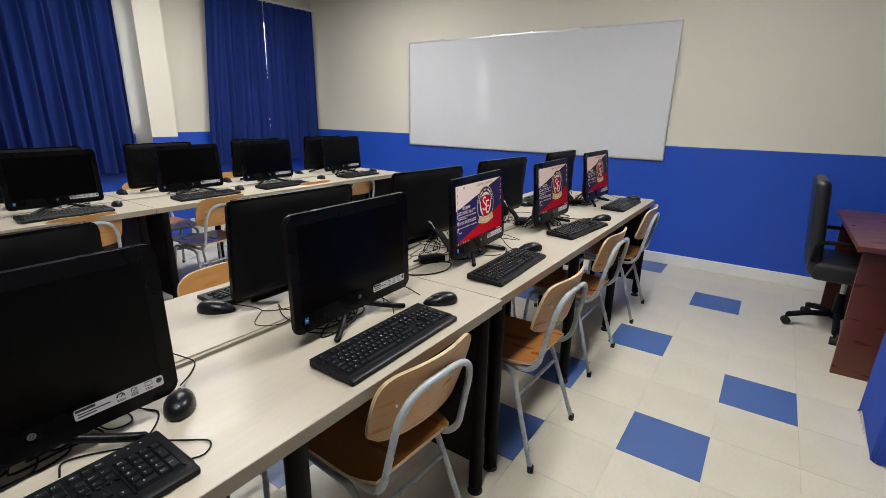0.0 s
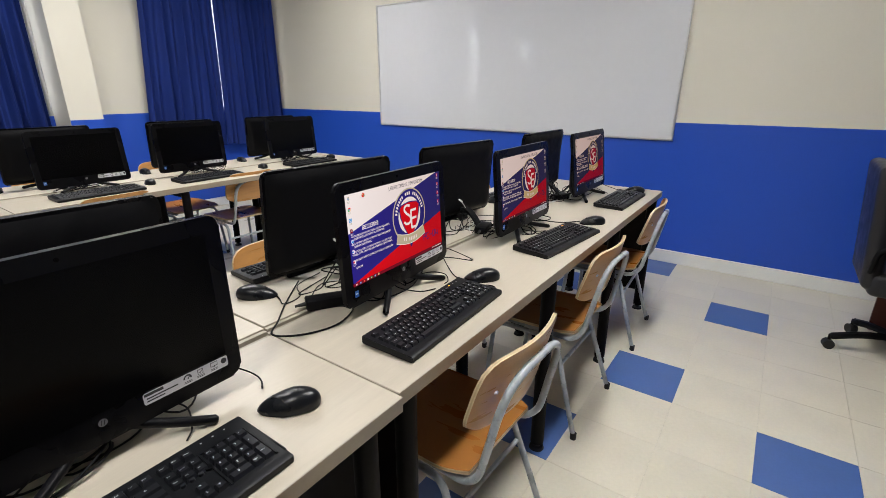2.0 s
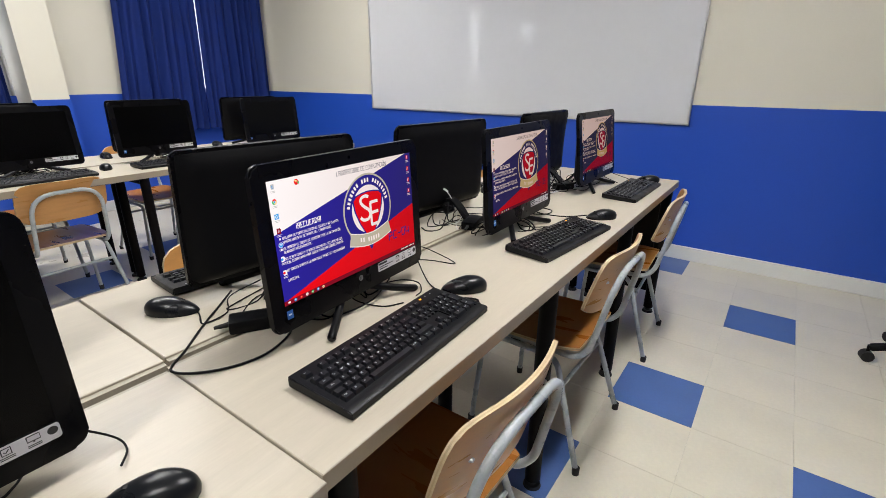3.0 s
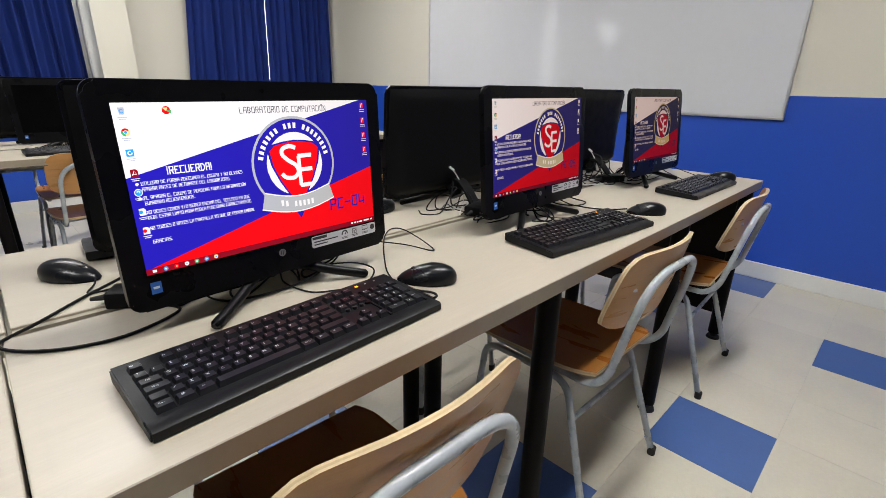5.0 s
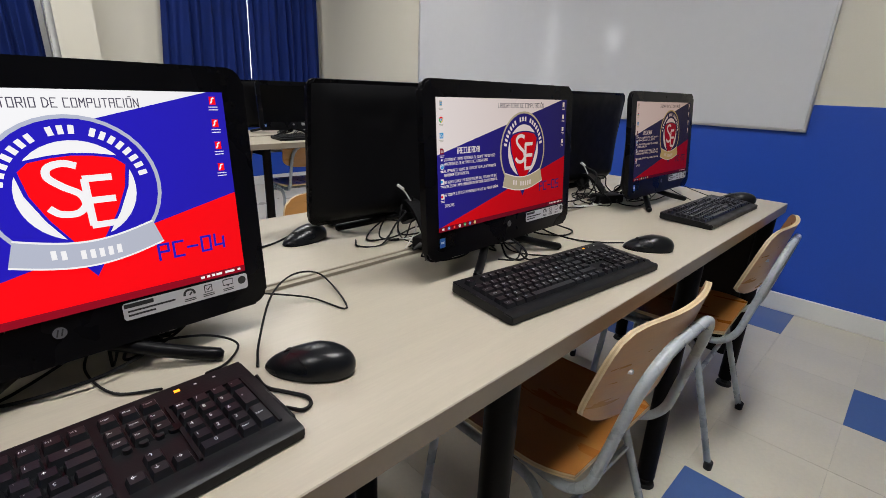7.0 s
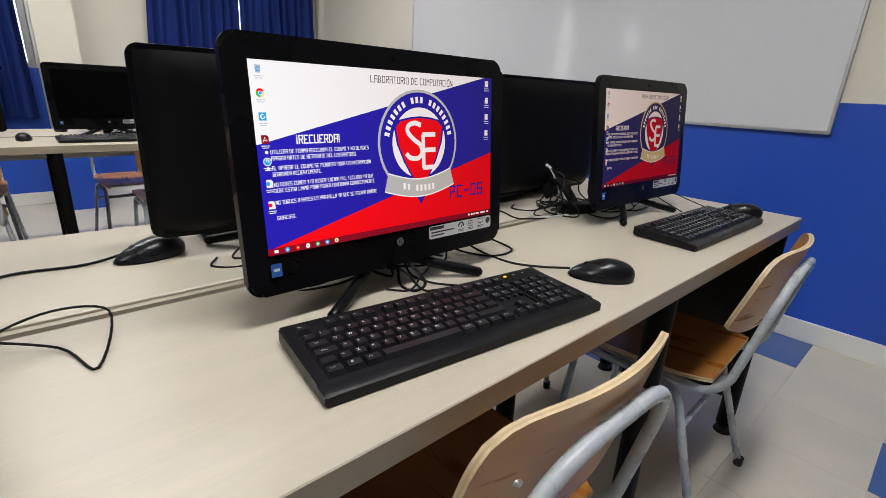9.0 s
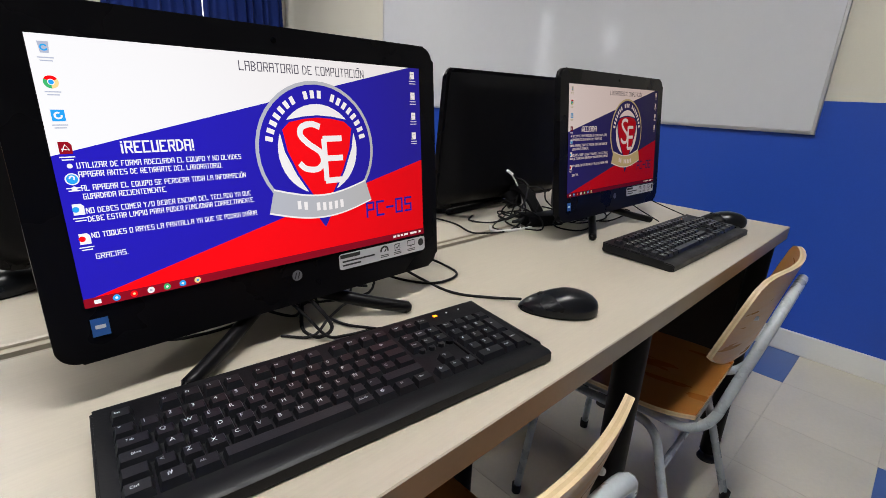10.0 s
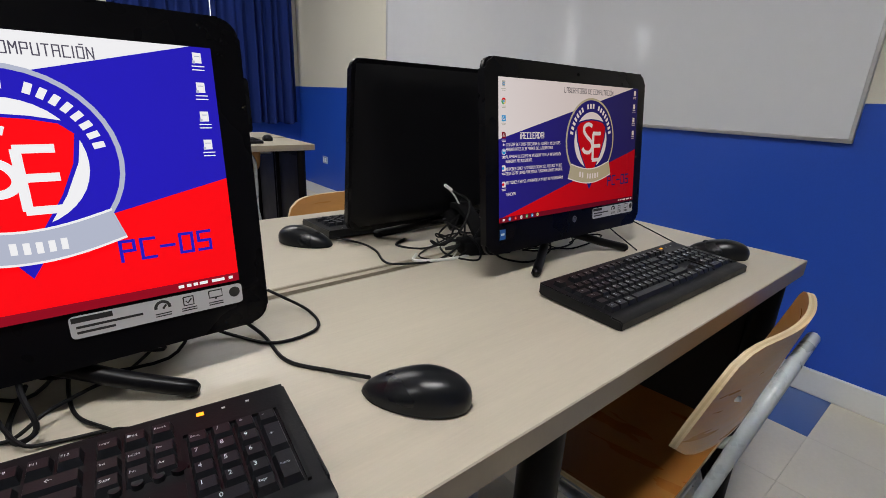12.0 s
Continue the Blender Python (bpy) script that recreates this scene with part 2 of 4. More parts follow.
def write(bm, s, u, v, w, h, place, index=0, slope=0.0, thick=0.0):
    """Text from (u, v) at its lower left corner, w wide and h high, on place(u, v)."""
    vs, fs, _ = text_shape(s, thick)
    made = [bm.verts.new(place(u + a * w, v + b * h + slope * a * w)) for a, b in vs]
    for f in fs:
        try:
            bm.faces.new([made[i] for i in f]).material_index = index
        except ValueError:
            pass


# ---- structure ----
def structure(name, bm, material, label, category, smooth=False):
    ob = part(name, bm, material, None, label, smooth, "structure")
    ob["category"] = category
    return ob


LINE = 1.130
floor = structure("floor", box(bmesh.new(), WALL_X, RIGHT_X, BACK_Y, WALL_Y, -0.12, -0.003), M_GROUT, "pale vinyl tile floor with scattered blue tiles", "floor")
structure("ceiling", box(bmesh.new(), WALL_X - 0.2, RIGHT_X + 0.2, BACK_Y - 0.2, WALL_Y + 0.2, CEIL, CEIL + 0.15), M_CEIL, "plain white painted ceiling", "ceiling")


def painted_wall(name, x0, x1, y0, y1, label, dx=0.0, dy=0.0):
    """A wall with its blue lower band standing a paint layer proud."""
    w = structure(name, box(bmesh.new(), x0, x1, y0, y1, -0.1, CEIL), M_CREAM, label, "wall")
    part("painted_band", box(bmesh.new(), x0 + min(dx, 0), x1 + max(dx, 0), y0 + min(dy, 0), y1 + max(dy, 0), 0, LINE), M_BLUE, w, "deep blue painted lower band")
    return w


painted_wall("wall_north", WALL_X - 0.2, RIGHT_X + 0.2, WALL_Y + 0.003, WALL_Y + 0.2, "cream wall with a deep blue lower band", dy=-0.004)
painted_wall("wall_south", WALL_X - 0.2, RIGHT_X + 0.2, BACK_Y - 0.2, BACK_Y, "cream wall with a deep blue lower band", dy=0.004)
# unseen wall, set far out to cut the light it throws under the tables
painted_wall("unseen_wall_east", RIGHT_X, RIGHT_X + 0.2, BACK_Y, WALL_Y, "cream wall with a deep blue lower band", dx=-0.004)

# window wall: piers and bands round four window openings
OPEN = [(2.0, 3.30), (-0.55, 0.985), (-2.45, -1.05), (-4.3, -2.85)]
SILL, HEAD = 1.12, 2.55
bm = bmesh.new()
box(bm, WALL_X - 0.2, WALL_X, BACK_Y, WALL_Y, -0.1, SILL)
box(bm, WALL_X - 0.2, WALL_X, BACK_Y, WALL_Y, HEAD, CEIL)
edges = [WALL_Y] + [e for o in OPEN for e in (o[1], o[0])] + [BACK_Y]
for y1, y0 in zip(edges[::2], edges[1::2]):
    box(bm, WALL_X - 0.2, WALL_X, y0, y1, SILL, HEAD)
west = structure("wall_west", bm, M_CREAM, "cream window wall with a deep blue lower band", "wall")
part("painted_band", box(bmesh.new(), WALL_X - 0.05, WALL_X + 0.004, BACK_Y, WALL_Y, 0, LINE), M_BLUE, west, "deep blue painted lower band")
pillar = structure("pillar", box(bmesh.new(), WALL_X, -4.65, 0.988, 1.250, 0, CEIL), M_CREAM, "cream wall pillar with a deep blue base", "pillar")
part("painted_band", box(bmesh.new(), WALL_X, -4.646, 0.9885, 1.254, 0, LINE - 0.025), M_BLUE, pillar, "deep blue painted lower band")
for k, (y0, y1) in enumerate(OPEN):
    bm = bmesh.new()
    mid = (y0 + y1) / 2
    for a, b in ((y0, y0 + 0.05), (mid - 0.03, mid + 0.03), (y1 - 0.05, y1)):
        box(bm, WALL_X - 0.14, WALL_X - 0.09, a, b, SILL, HEAD, 0.004, 1)
    for a, b in ((SILL, SILL + 0.05), (HEAD - 0.05, HEAD)):
        box(bm, WALL_X - 0.138, WALL_X - 0.092, y0 + 0.05, y1 - 0.05, a, b)
    win = structure(f"window_{k + 1}", bm, M_ALU, "aluminium sliding window behind blue curtains", "window")
    for a, b in ((y0 + 0.05, mid - 0.03), (mid + 0.03, y1 - 0.05)):
        pane = part("pane", box(bmesh.new(), WALL_X - 0.118, WALL_X - 0.112, a, b, SILL + 0.05, HEAD - 0.05), M_GLASS, win)
        pane.visible_shadow = False
bm = bmesh.new()
box(bm, -9.05, -9.0, -12, 10, -1, 8)
structure("backdrop", bm, M_DAY, "bright overcast daylight outside the windows", "backdrop")
for k, (y0, y1) in enumerate(OPEN[2:]):
    area_lamp("window_daylight", (WALL_X - 0.05, (y0 + y1) / 2, (SILL + HEAD) / 2), (0, (y0 + y1) / 2, 1.5), y1 - y0 - 0.5, HEAD - SILL - 0.1, WINDOW_WATTS, (0.93, 0.96, 1.0))

# baseboards
bm = bmesh.new()
box(bm, WALL_X, RIGHT_X, WALL_Y - 0.018, WALL_Y - 0.001, 0, 0.105, 0.004, 1)
structure("baseboard", bm, M_BASE, "white painted baseboard along the blue wall", "baseboard")
structure("baseboard", box(bmesh.new(), RIGHT_X - 0.018, RIGHT_X - 0.004, BACK_Y, WALL_Y - 0.02, 0, 0.105, 0.004, 1), M_BASE, "white painted baseboard along the blue wall", "baseboard")
structure("baseboard", box(bmesh.new(), WALL_X + 0.005, WALL_X + 0.018, BACK_Y, WALL_Y - 0.02, 0, 0.105, 0.004, 1), M_BASE, "white painted baseboard along the blue wall", "baseboard")

# added ceiling luminaires, all out of view, placed to brighten tables and floor
def added_luminaire(x, y, share_of_power):
    t = thing("ceiling_light", pose(x, y, CEIL), "added white ceiling light, out of view, with a pale diffuser", "ceiling light", "ceiling lights")
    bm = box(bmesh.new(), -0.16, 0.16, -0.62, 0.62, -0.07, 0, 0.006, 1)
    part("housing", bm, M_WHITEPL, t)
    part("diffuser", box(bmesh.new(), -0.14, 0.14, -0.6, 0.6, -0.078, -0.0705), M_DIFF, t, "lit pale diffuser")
    area_lamp("added_luminaire_light", (x, y, CEIL - 0.085), (x, y + 0.0001, 0), 0.28, 1.2, LAMP_WATTS * share_of_power, (1.0, 0.985, 0.98))


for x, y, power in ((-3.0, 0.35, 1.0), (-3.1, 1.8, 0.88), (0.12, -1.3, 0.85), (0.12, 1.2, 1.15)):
    added_luminaire(x, y, power)

# ---- whiteboard ----
def whiteboard():
    t = thing("whiteboard", pose(-1.7015, WALL_Y - 0.004, 1.602), "large glossy whiteboard in a thin aluminium frame", "whiteboard")
    w, h = 3.071, 1.222
    part("writing_surface", box(bmesh.new(), -w / 2 + 0.012, w / 2 - 0.012, -0.014, -0.001, -h / 2 + 0.012, h / 2 - 0.012), M_BOARD, t)
    for a in ((-w / 2, w / 2, h / 2 - 0.014, h / 2), (-w / 2, w / 2, -h / 2, -h / 2 + 0.014)):
        part("frame_rail", box(bmesh.new(), a[0], a[1], -0.02, -0.0015, a[2], a[3], 0.002, 1), M_ALU, t)
    for a in (-w / 2, w / 2 - 0.014):
        part("frame_rail", box(bmesh.new(), a, a + 0.014, -0.02, -0.0015, -h / 2 + 0.0145, h / 2 - 0.0145, 0.002, 1), M_ALU, t)
    for x in (-1.05, -0.35, 0.1, 0.62):
        part("clip", box(bmesh.new(), x - 0.012, x + 0.012, -0.022, -0.002, h / 2 - 0.002, h / 2 + 0.012, 0.002, 1), M_ALU, t)


whiteboard()

# ---- curtains ----
def curtain(y0, y1, z0, z1, seed, lean0=0.0, lean1=0.0, x=-4.91):
    rnd = random.Random(seed)
    n = max(4, int((y1 - y0) / 0.085))
    ph = [rnd.uniform(-0.5, 0.5) for _ in range(n + 2)]
    am = [rnd.uniform(0.6, 1.3) for _ in range(n + 2)]

    def fn(s, t, d):
        q = s * n
        i = int(min(q, n - 1e-6))
        f = q - i
        a = am[i] * (1 - f) + am[i + 1] * f
        p = ph[i] * (1 - f) + ph[i + 1] * f
        wave = math.sin(2 * math.pi * q + p) * 0.033 * a * (0.7 + 0.5 * (1 - t)) + 0.012 * math.sin(5.1 * q + 3 * t + seed)
        y = y0 + (y1 - y0) * s + (1 - t) * (lean0 * (1 - s) + lean1 * s) + 0.012 * math.sin(2 * math.pi * q * 0.5 + 2 * t)
        return Vector((x + wave - d, y, z0 + 0.01 * math.sin(3 * q) * (1 - t) + (z1 - z0) * t))

    t = thing("curtain", pose(0, 0, 0), "deep blue pleated fabric curtain, drawn closed", "curtain", "window curtains")
    part("fabric", sheet(bmesh.new(), n * 10, 10, fn, 0.003), [M_CURTAIN, M_CURTAIN], t, smooth=True)
    return t


curtain(-1.10, 0.925, 0.74, 2.70, 1)
curtain(1.885, 2.618, 0.745, 2.70, 3, -0.15, -0.03)
curtain(2.634, 3.42, 0.745, 2.70, 4, -0.03, 0.0)
# unseen curtains, gaps and lean shaped to form the streaks mirrored in the board
curtain(-1.60, -1.12, 0.745, 2.70, 5, -0.50, 0.0, -4.84)
curtain(-2.88, -1.76, 0.745, 2.70, 6, -1.5, 0.0)
curtain(-4.6, -3.48, 0.745, 2.70, 8, 0.0, 0.06, -4.84)
for y0, y1 in ((-4.8, 1.03), (1.85, 3.46)):
    t = thing("curtain_rod", pose(-4.91, 0, 2.72), "slim curtain rod on wall brackets", "curtain rod", "curtain rods")
    part("rod", cyl(bmesh.new(), (0, y0, 0), (0, y1, 0), 0.011), M_WHITEPL, t, smooth=True)
    for y in (y0 + 0.1, y1 - 0.1):
        part("bracket", box(bmesh.new(), WALL_X + 4.91, 0.012, y - 0.012, y + 0.012, -0.012, 0.012, 0.003, 1), M_WHITEPL, t)

# ---- tables ----
TABLE_Z, DEPTH = 0.776, 0.448


def table(x, y0, y1, facing, label):
    """A long melamine table; facing +1: its sitting edge at x looks to +x. Legs in four frames."""
    t = thing("computer_table", pose(x, y0, 0) if facing > 0 else pose(x, y1, 0, 0, 0, 180), label, "table", "computer tables")
    L = y1 - y0
    bm = box(bmesh.new(), -DEPTH + 0.014, 0, 0.001, L - 0.001, TABLE_Z - 0.036, TABLE_Z, 0.0015, 1)
    # underside coloured like the dark panels, deepening the shade on the seats below
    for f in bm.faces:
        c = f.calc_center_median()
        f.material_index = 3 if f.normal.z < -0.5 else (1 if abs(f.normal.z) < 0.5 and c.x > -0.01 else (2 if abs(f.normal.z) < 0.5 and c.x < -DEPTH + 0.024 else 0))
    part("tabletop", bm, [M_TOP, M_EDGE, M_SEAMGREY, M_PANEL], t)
    part("back_strip", box(bmesh.new(), -DEPTH + 0.0005, -DEPTH + 0.0135, 0.002, L - 0.002, TABLE_Z - 0.036, TABLE_Z - 0.005), M_SEAMGREY, t, "grey back strip")
    for y in (0.3, L / 2 + 0.15):
        part("apron_rail", box(bmesh.new(), -DEPTH + 0.03, -DEPTH + 0.06, y - 0.2, y + L / 2 - 0.35, TABLE_Z - 0.11, TABLE_Z - 0.038, 0.003, 1), M_TRAY, t, "grey steel rail")
    for k, f in enumerate((0.06, 0.86, 1.643, L - 0.08)):
        for fx in (-0.035, -DEPTH + 0.05):
            part("leg", cyl(bmesh.new(), (fx, f, 0.03), (fx, f, TABLE_Z - 0.0365), 0.026, seg=20), M_STEEL, t, smooth=True)
            bm = cyl(bmesh.new(), (fx, f, 0.006), (fx, f, 0.03), 0.014)
            cyl(bm, (fx, f, 0), (fx, f, 0.012), 0.03, 0.026, 20)
            part("foot", bm, M_RUBBER, t, smooth=True)
        part("crossbar", box(bmesh.new(), -DEPTH + 0.075, -0.06, f - 0.015, f + 0.015, TABLE_Z - 0.078, TABLE_Z - 0.037, 0.003, 1), M_STEEL, t)
        if k in (0, 3):
            part("end_panel", box(bmesh.new(), -DEPTH + 0.076, -0.061, f - 0.009, f + 0.009, 0.13, TABLE_Z - 0.079, 0.002, 1), M_PANEL, t, "dark brown laminate panel")
    return t


WOOD_LABEL = "long beige melamine computer table on black steel legs"
for x in (-0.012, -2.53):
    dx = 0.014 if x > -1 else 0
    table(x + dx, -2.495, 0.010, 1, WOOD_LABEL)
    table(x, 0.012, 2.52, 1, WOOD_LABEL)
    table(x - 0.91, 0.024, 2.528, -1, WOOD_LABEL)
    table(x - 0.90, -2.48, 0.020, -1, WOOD_LABEL)

# ---- all-in-one computers ----
SW, SH, TILT_BACK = 0.434, 0.244, 5.0
SCREEN_Z = 0.217


def on_screen(u, v, d=0.0):
    """Point of the screen: u to the right 0..1, v down 0..1, d proud of it."""
    p = Vector((0.0, (u - 0.5) * SW, (0.5 - v) * SH))
    p.x += d
    return Matrix.Translation((0, 0, SCREEN_Z)) @ Matrix.Rotation(radians(-TILT_BACK), 4, "Y") @ p


TURNED = Matrix.Translation((0, 0, SCREEN_Z)) @ Matrix.Rotation(radians(-TILT_BACK), 4, "Y")


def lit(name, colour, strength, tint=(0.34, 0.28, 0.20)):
    """A lit panel's colour; an added coat tint dims and shifts it seen aslant."""
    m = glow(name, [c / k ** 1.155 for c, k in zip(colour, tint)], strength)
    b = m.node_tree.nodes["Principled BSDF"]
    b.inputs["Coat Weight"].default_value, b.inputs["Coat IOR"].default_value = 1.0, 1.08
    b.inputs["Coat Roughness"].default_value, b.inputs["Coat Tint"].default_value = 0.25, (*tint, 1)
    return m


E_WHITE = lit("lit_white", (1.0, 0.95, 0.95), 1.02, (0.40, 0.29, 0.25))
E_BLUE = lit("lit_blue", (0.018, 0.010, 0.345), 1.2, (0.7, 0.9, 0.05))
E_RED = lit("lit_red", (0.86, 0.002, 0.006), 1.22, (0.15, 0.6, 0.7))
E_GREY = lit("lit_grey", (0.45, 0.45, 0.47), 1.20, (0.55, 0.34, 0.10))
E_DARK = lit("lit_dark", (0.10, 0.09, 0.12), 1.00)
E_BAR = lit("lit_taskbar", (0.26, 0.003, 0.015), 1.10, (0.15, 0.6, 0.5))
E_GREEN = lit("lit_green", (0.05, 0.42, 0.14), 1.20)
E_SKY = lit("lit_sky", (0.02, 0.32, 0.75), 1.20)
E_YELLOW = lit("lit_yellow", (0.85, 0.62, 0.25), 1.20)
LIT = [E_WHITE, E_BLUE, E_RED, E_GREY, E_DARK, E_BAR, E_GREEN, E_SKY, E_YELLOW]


def disc(u, v, r, n=40, a0=0, a1=360):
    return [(u + r * math.cos(radians(a0 + (a1 - a0) * k / n)) * SH / SW, v + r * math.sin(radians(a0 + (a1 - a0) * k / n))) for k in range(n + (a1 - a0 != 360))]


def strip(bm, line, width, place, index):
    """A flat ribbon of that width along a line of (u, v)."""
    w = Vector((SW, SH))
    p = [Vector((u * SW, v * SH)) for u, v in line]
    left, right = [], []
    for i, q in enumerate(p):
        d = (p[min(i + 1, len(p) - 1)] - p[max(i - 1, 0)]).normalized()
        o = Vector((-d.y, d.x)) * width * SH / 2
        left.append(bm.verts.new(place((q.x + o.x) / SW, (q.y + o.y) / SH)))
        right.append(bm.verts.new(place((q.x - o.x) / SW, (q.y - o.y) / SH)))
    for i in range(len(p) - 1):
        bm.faces.new((left[i], left[i + 1], right[i + 1], right[i])).material_index = index


# squared technical letters as strokes on a grid two wide and four high
STROKES = {"A": "00 04 24 20|02 22", "B": "00 04 14 23 12 02|12 21 10 00", "C": "24 04 00 20", "D": "00 04 14 23 21 10 00", "E": "24 04 00 20|02 12", "F": "24 04 00|02 12",
           "G": "24 04 00 20 22 12", "I": "00 04", "J": "24 20 00 01", "L": "04 00 20", "M": "00 04 12 24 20", "N": "00 04 20 24", "Ñ": "00 04 20 24|05 25", "O": "00 04 24 20 00",
           "Ó": "00 04 24 20 00|15 25", "P": "00 04 24 22 02", "Q": "00 04 24 20 00|11 20", "R": "00 04 24 22 02|12 20", "S": "24 04 02 22 20 00", "T": "04 24|14 10",
           "U": "04 00 20 24", "V": "04 10 24", "Y": "04 12 24|12 10", "Z": "04 24 00 20", "/": "00 24", ".": "00 00", "¡": "00 03|04 04", "!": "04 01|00 00",
           "-": "02 22", "0": "00 04 24 20 00", "4": "04 01 21|23 20", "5": "24 04 02 22 20 00", "6": "24 04 00 20 22 02"}
ADVANCE = {" ": 1.7, "I": 1.3, ".": 1.2, "¡": 1.3, "!": 1.3}


def block_text(bm, text, u, v, w, h, stroke, place, index):
    """A line of squared letters w wide and h high, from (u, v) at its lower left."""
    sx = w / sum(ADVANCE.get(c, 3.1) for c in text)
    for c in text:
        for line in STROKES.get(c, "").split("|"):
            pts = [(u + int(p[0]) * sx, v - int(p[1]) * h / 4) for p in line.split()]
            for p, q in zip(pts, pts[1:]):
                d = Vector(((q[0] - p[0]) * SW / SH, q[1] - p[1]))
                d = (d.normalized() if d.length else Vector((1, 0))) * stroke / 2
                strip(bm, [(p[0] - d.x * SH / SW, p[1] - d.y), (q[0] + d.x * SH / SW, q[1] + d.y)], stroke, place, index)
        u += ADVANCE.get(c, 3.1) * sx


def display(screen, number):
    """The lit desktop picture: three-colour background, crest, reminder text and icons."""
    at = lambda d: (lambda u, v: on_screen(u, v, 0.0006 + d))
    bm = bmesh.new()
    flat(bm, [(0, 0), (0.955, 0), (0, 0.413)], at(0), 0)
    flat(bm, [(0.955, 0), (1, 0), (1, 0.531), (0, 0.972), (0, 0.413)], at(0), 1)
    flat(bm, [(1, 0.531), (1, 1), (0, 1), (0, 0.972)], at(0), 2)
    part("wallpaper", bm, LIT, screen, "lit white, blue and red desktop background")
    bm = bmesh.new()
    cu, cv = 0.607, 0.438
    flat(bm, disc(cu, cv, 0.335), at(0.0002), 3)
    flat(bm, disc(cu, cv, 0.318), at(0.0004), 1)
    flat(bm, disc(cu, cv, 0.225), at(0.0006), 0)
    flat(bm, [(cu - 0.046, 0.72), (cu + 0.046, 0.72), (cu, 0.845)], at(0.0003), 1)
    shield = [(0.498, 0.335), (0.52, 0.30), (0.565, 0.285), (0.607, 0.279), (0.65, 0.285), (0.695, 0.30), (0.718, 0.335), (0.707, 0.44), (0.68, 0.55), (0.607, 0.76), (0.535, 0.55), (0.508, 0.44)]
    grown = [(cu + (u - cu) * 1.09, 0.47 + (v - 0.47) * 1.06) for u, v in shield]
    flat(bm, grown, at(0.0008), 1)
    flat(bm, shield, at(0.0010), 2)
    # the crest's monogram as plain white strokes
    curl = [(0.612, 0.325), (0.585, 0.31), (0.555, 0.325), (0.55, 0.365), (0.575, 0.41), (0.607, 0.45), (0.615, 0.50), (0.595, 0.535), (0.56, 0.53), (0.54, 0.50)]
    strip(bm, [(p.x, p.y) for p in smooth_path([(u, v, 0) for u, v in curl], 5)], 0.03, at(0.0012), 0)
    strip(bm, [(0.622, 0.385), (0.622, 0.60)], 0.03, at(0.0012), 0)
    for v in (0.385, 0.485, 0.60):
        strip(bm, [(0.618, v), (0.682, v)], 0.03, at(0.0013), 0)
    for k in range(20):
        if k in (7, 11):
            continue
        a = radians(193 + 154 * k / 19)
        ends = [(cu + q * math.cos(a) * SH / SW, cv + q * math.sin(a)) for q in (0.252, 0.290)]
        strip(bm, ends, 0.022, at(0.0008), 0)
    low = [(0.447 + 0.32 * k / 16, 0.675 + 0.055 * math.sin(math.pi * k / 16)) for k in range(17)]
    strip(bm, low, 0.125, at(0.0014), 0)
    strip(bm, low, 0.108, at(0.0016), 3)
    for k in (3, 4, 6, 7, 8, 9, 10):
        u, v = low[k]
        strip(bm, [(u + 0.012 + 0.002, v + 0.003), (u + 0.012 + 0.013, v + 0.003)], 0.042, at(0.0018), 0)
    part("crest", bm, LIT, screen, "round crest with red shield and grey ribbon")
    bm = bmesh.new()
    P = at(0.0004)
    block_text(bm, "LABORATORIO DE COMPUTACIÓN", 0.402, 0.074, 0.378, 0.037, 0.0044, P, 4)
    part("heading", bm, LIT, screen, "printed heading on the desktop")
    bm = bmesh.new()
    block_text(bm, "¡RECUERDA!", 0.124, 0.411, 0.152, 0.041, 0.0068, P, 0)
    lines = (("UTILIZAR DE FORMA ADECUADA EL EQUIPO Y NO OLVIDES", 0.462, 0.342), ("APAGAR ANTES DE RETIRARTE DEL LABORATORIO.", 0.495, 0.292),
             ("AL APAGAR EL EQUIPO SE PERDERA TODA LA INFORMACIÓN", 0.546, 0.348), ("GUARDADA RECIENTEMENTE.", 0.578, 0.160),
             ("NO DEBES COMER Y/O BEBER ENCIMA DEL TECLADO YA QUE", 0.632, 0.356), ("DEBE ESTAR LIMPIO PARA PODER FUNCIONAR CORRECTAMENTE.", 0.664, 0.362),
             ("NO TOQUES O RAYES LA PANTALLA YA QUE SE PODRIA DAÑAR.", 0.728, 0.368), ("GRACIAS.", 0.812, 0.062))
    part("heading", bm, LIT, screen, "printed heading on the desktop")
    for k, (s, v, w) in enumerate(lines):
        bm = bmesh.new()
        block_text(bm, s, 0.039, v - 0.002, w, 0.019, 0.0029, at(0.0009), 0)
        if k in (0, 2, 4, 6):
            flat(bm, disc(0.027, v - 0.011, 0.009, 10), P, 0)
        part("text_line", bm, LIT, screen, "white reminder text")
    bm = bmesh.new()
    block_text(bm, number, 0.760, 0.830, 0.198, 0.078, 0.012, P, 1)
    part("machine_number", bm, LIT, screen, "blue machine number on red")
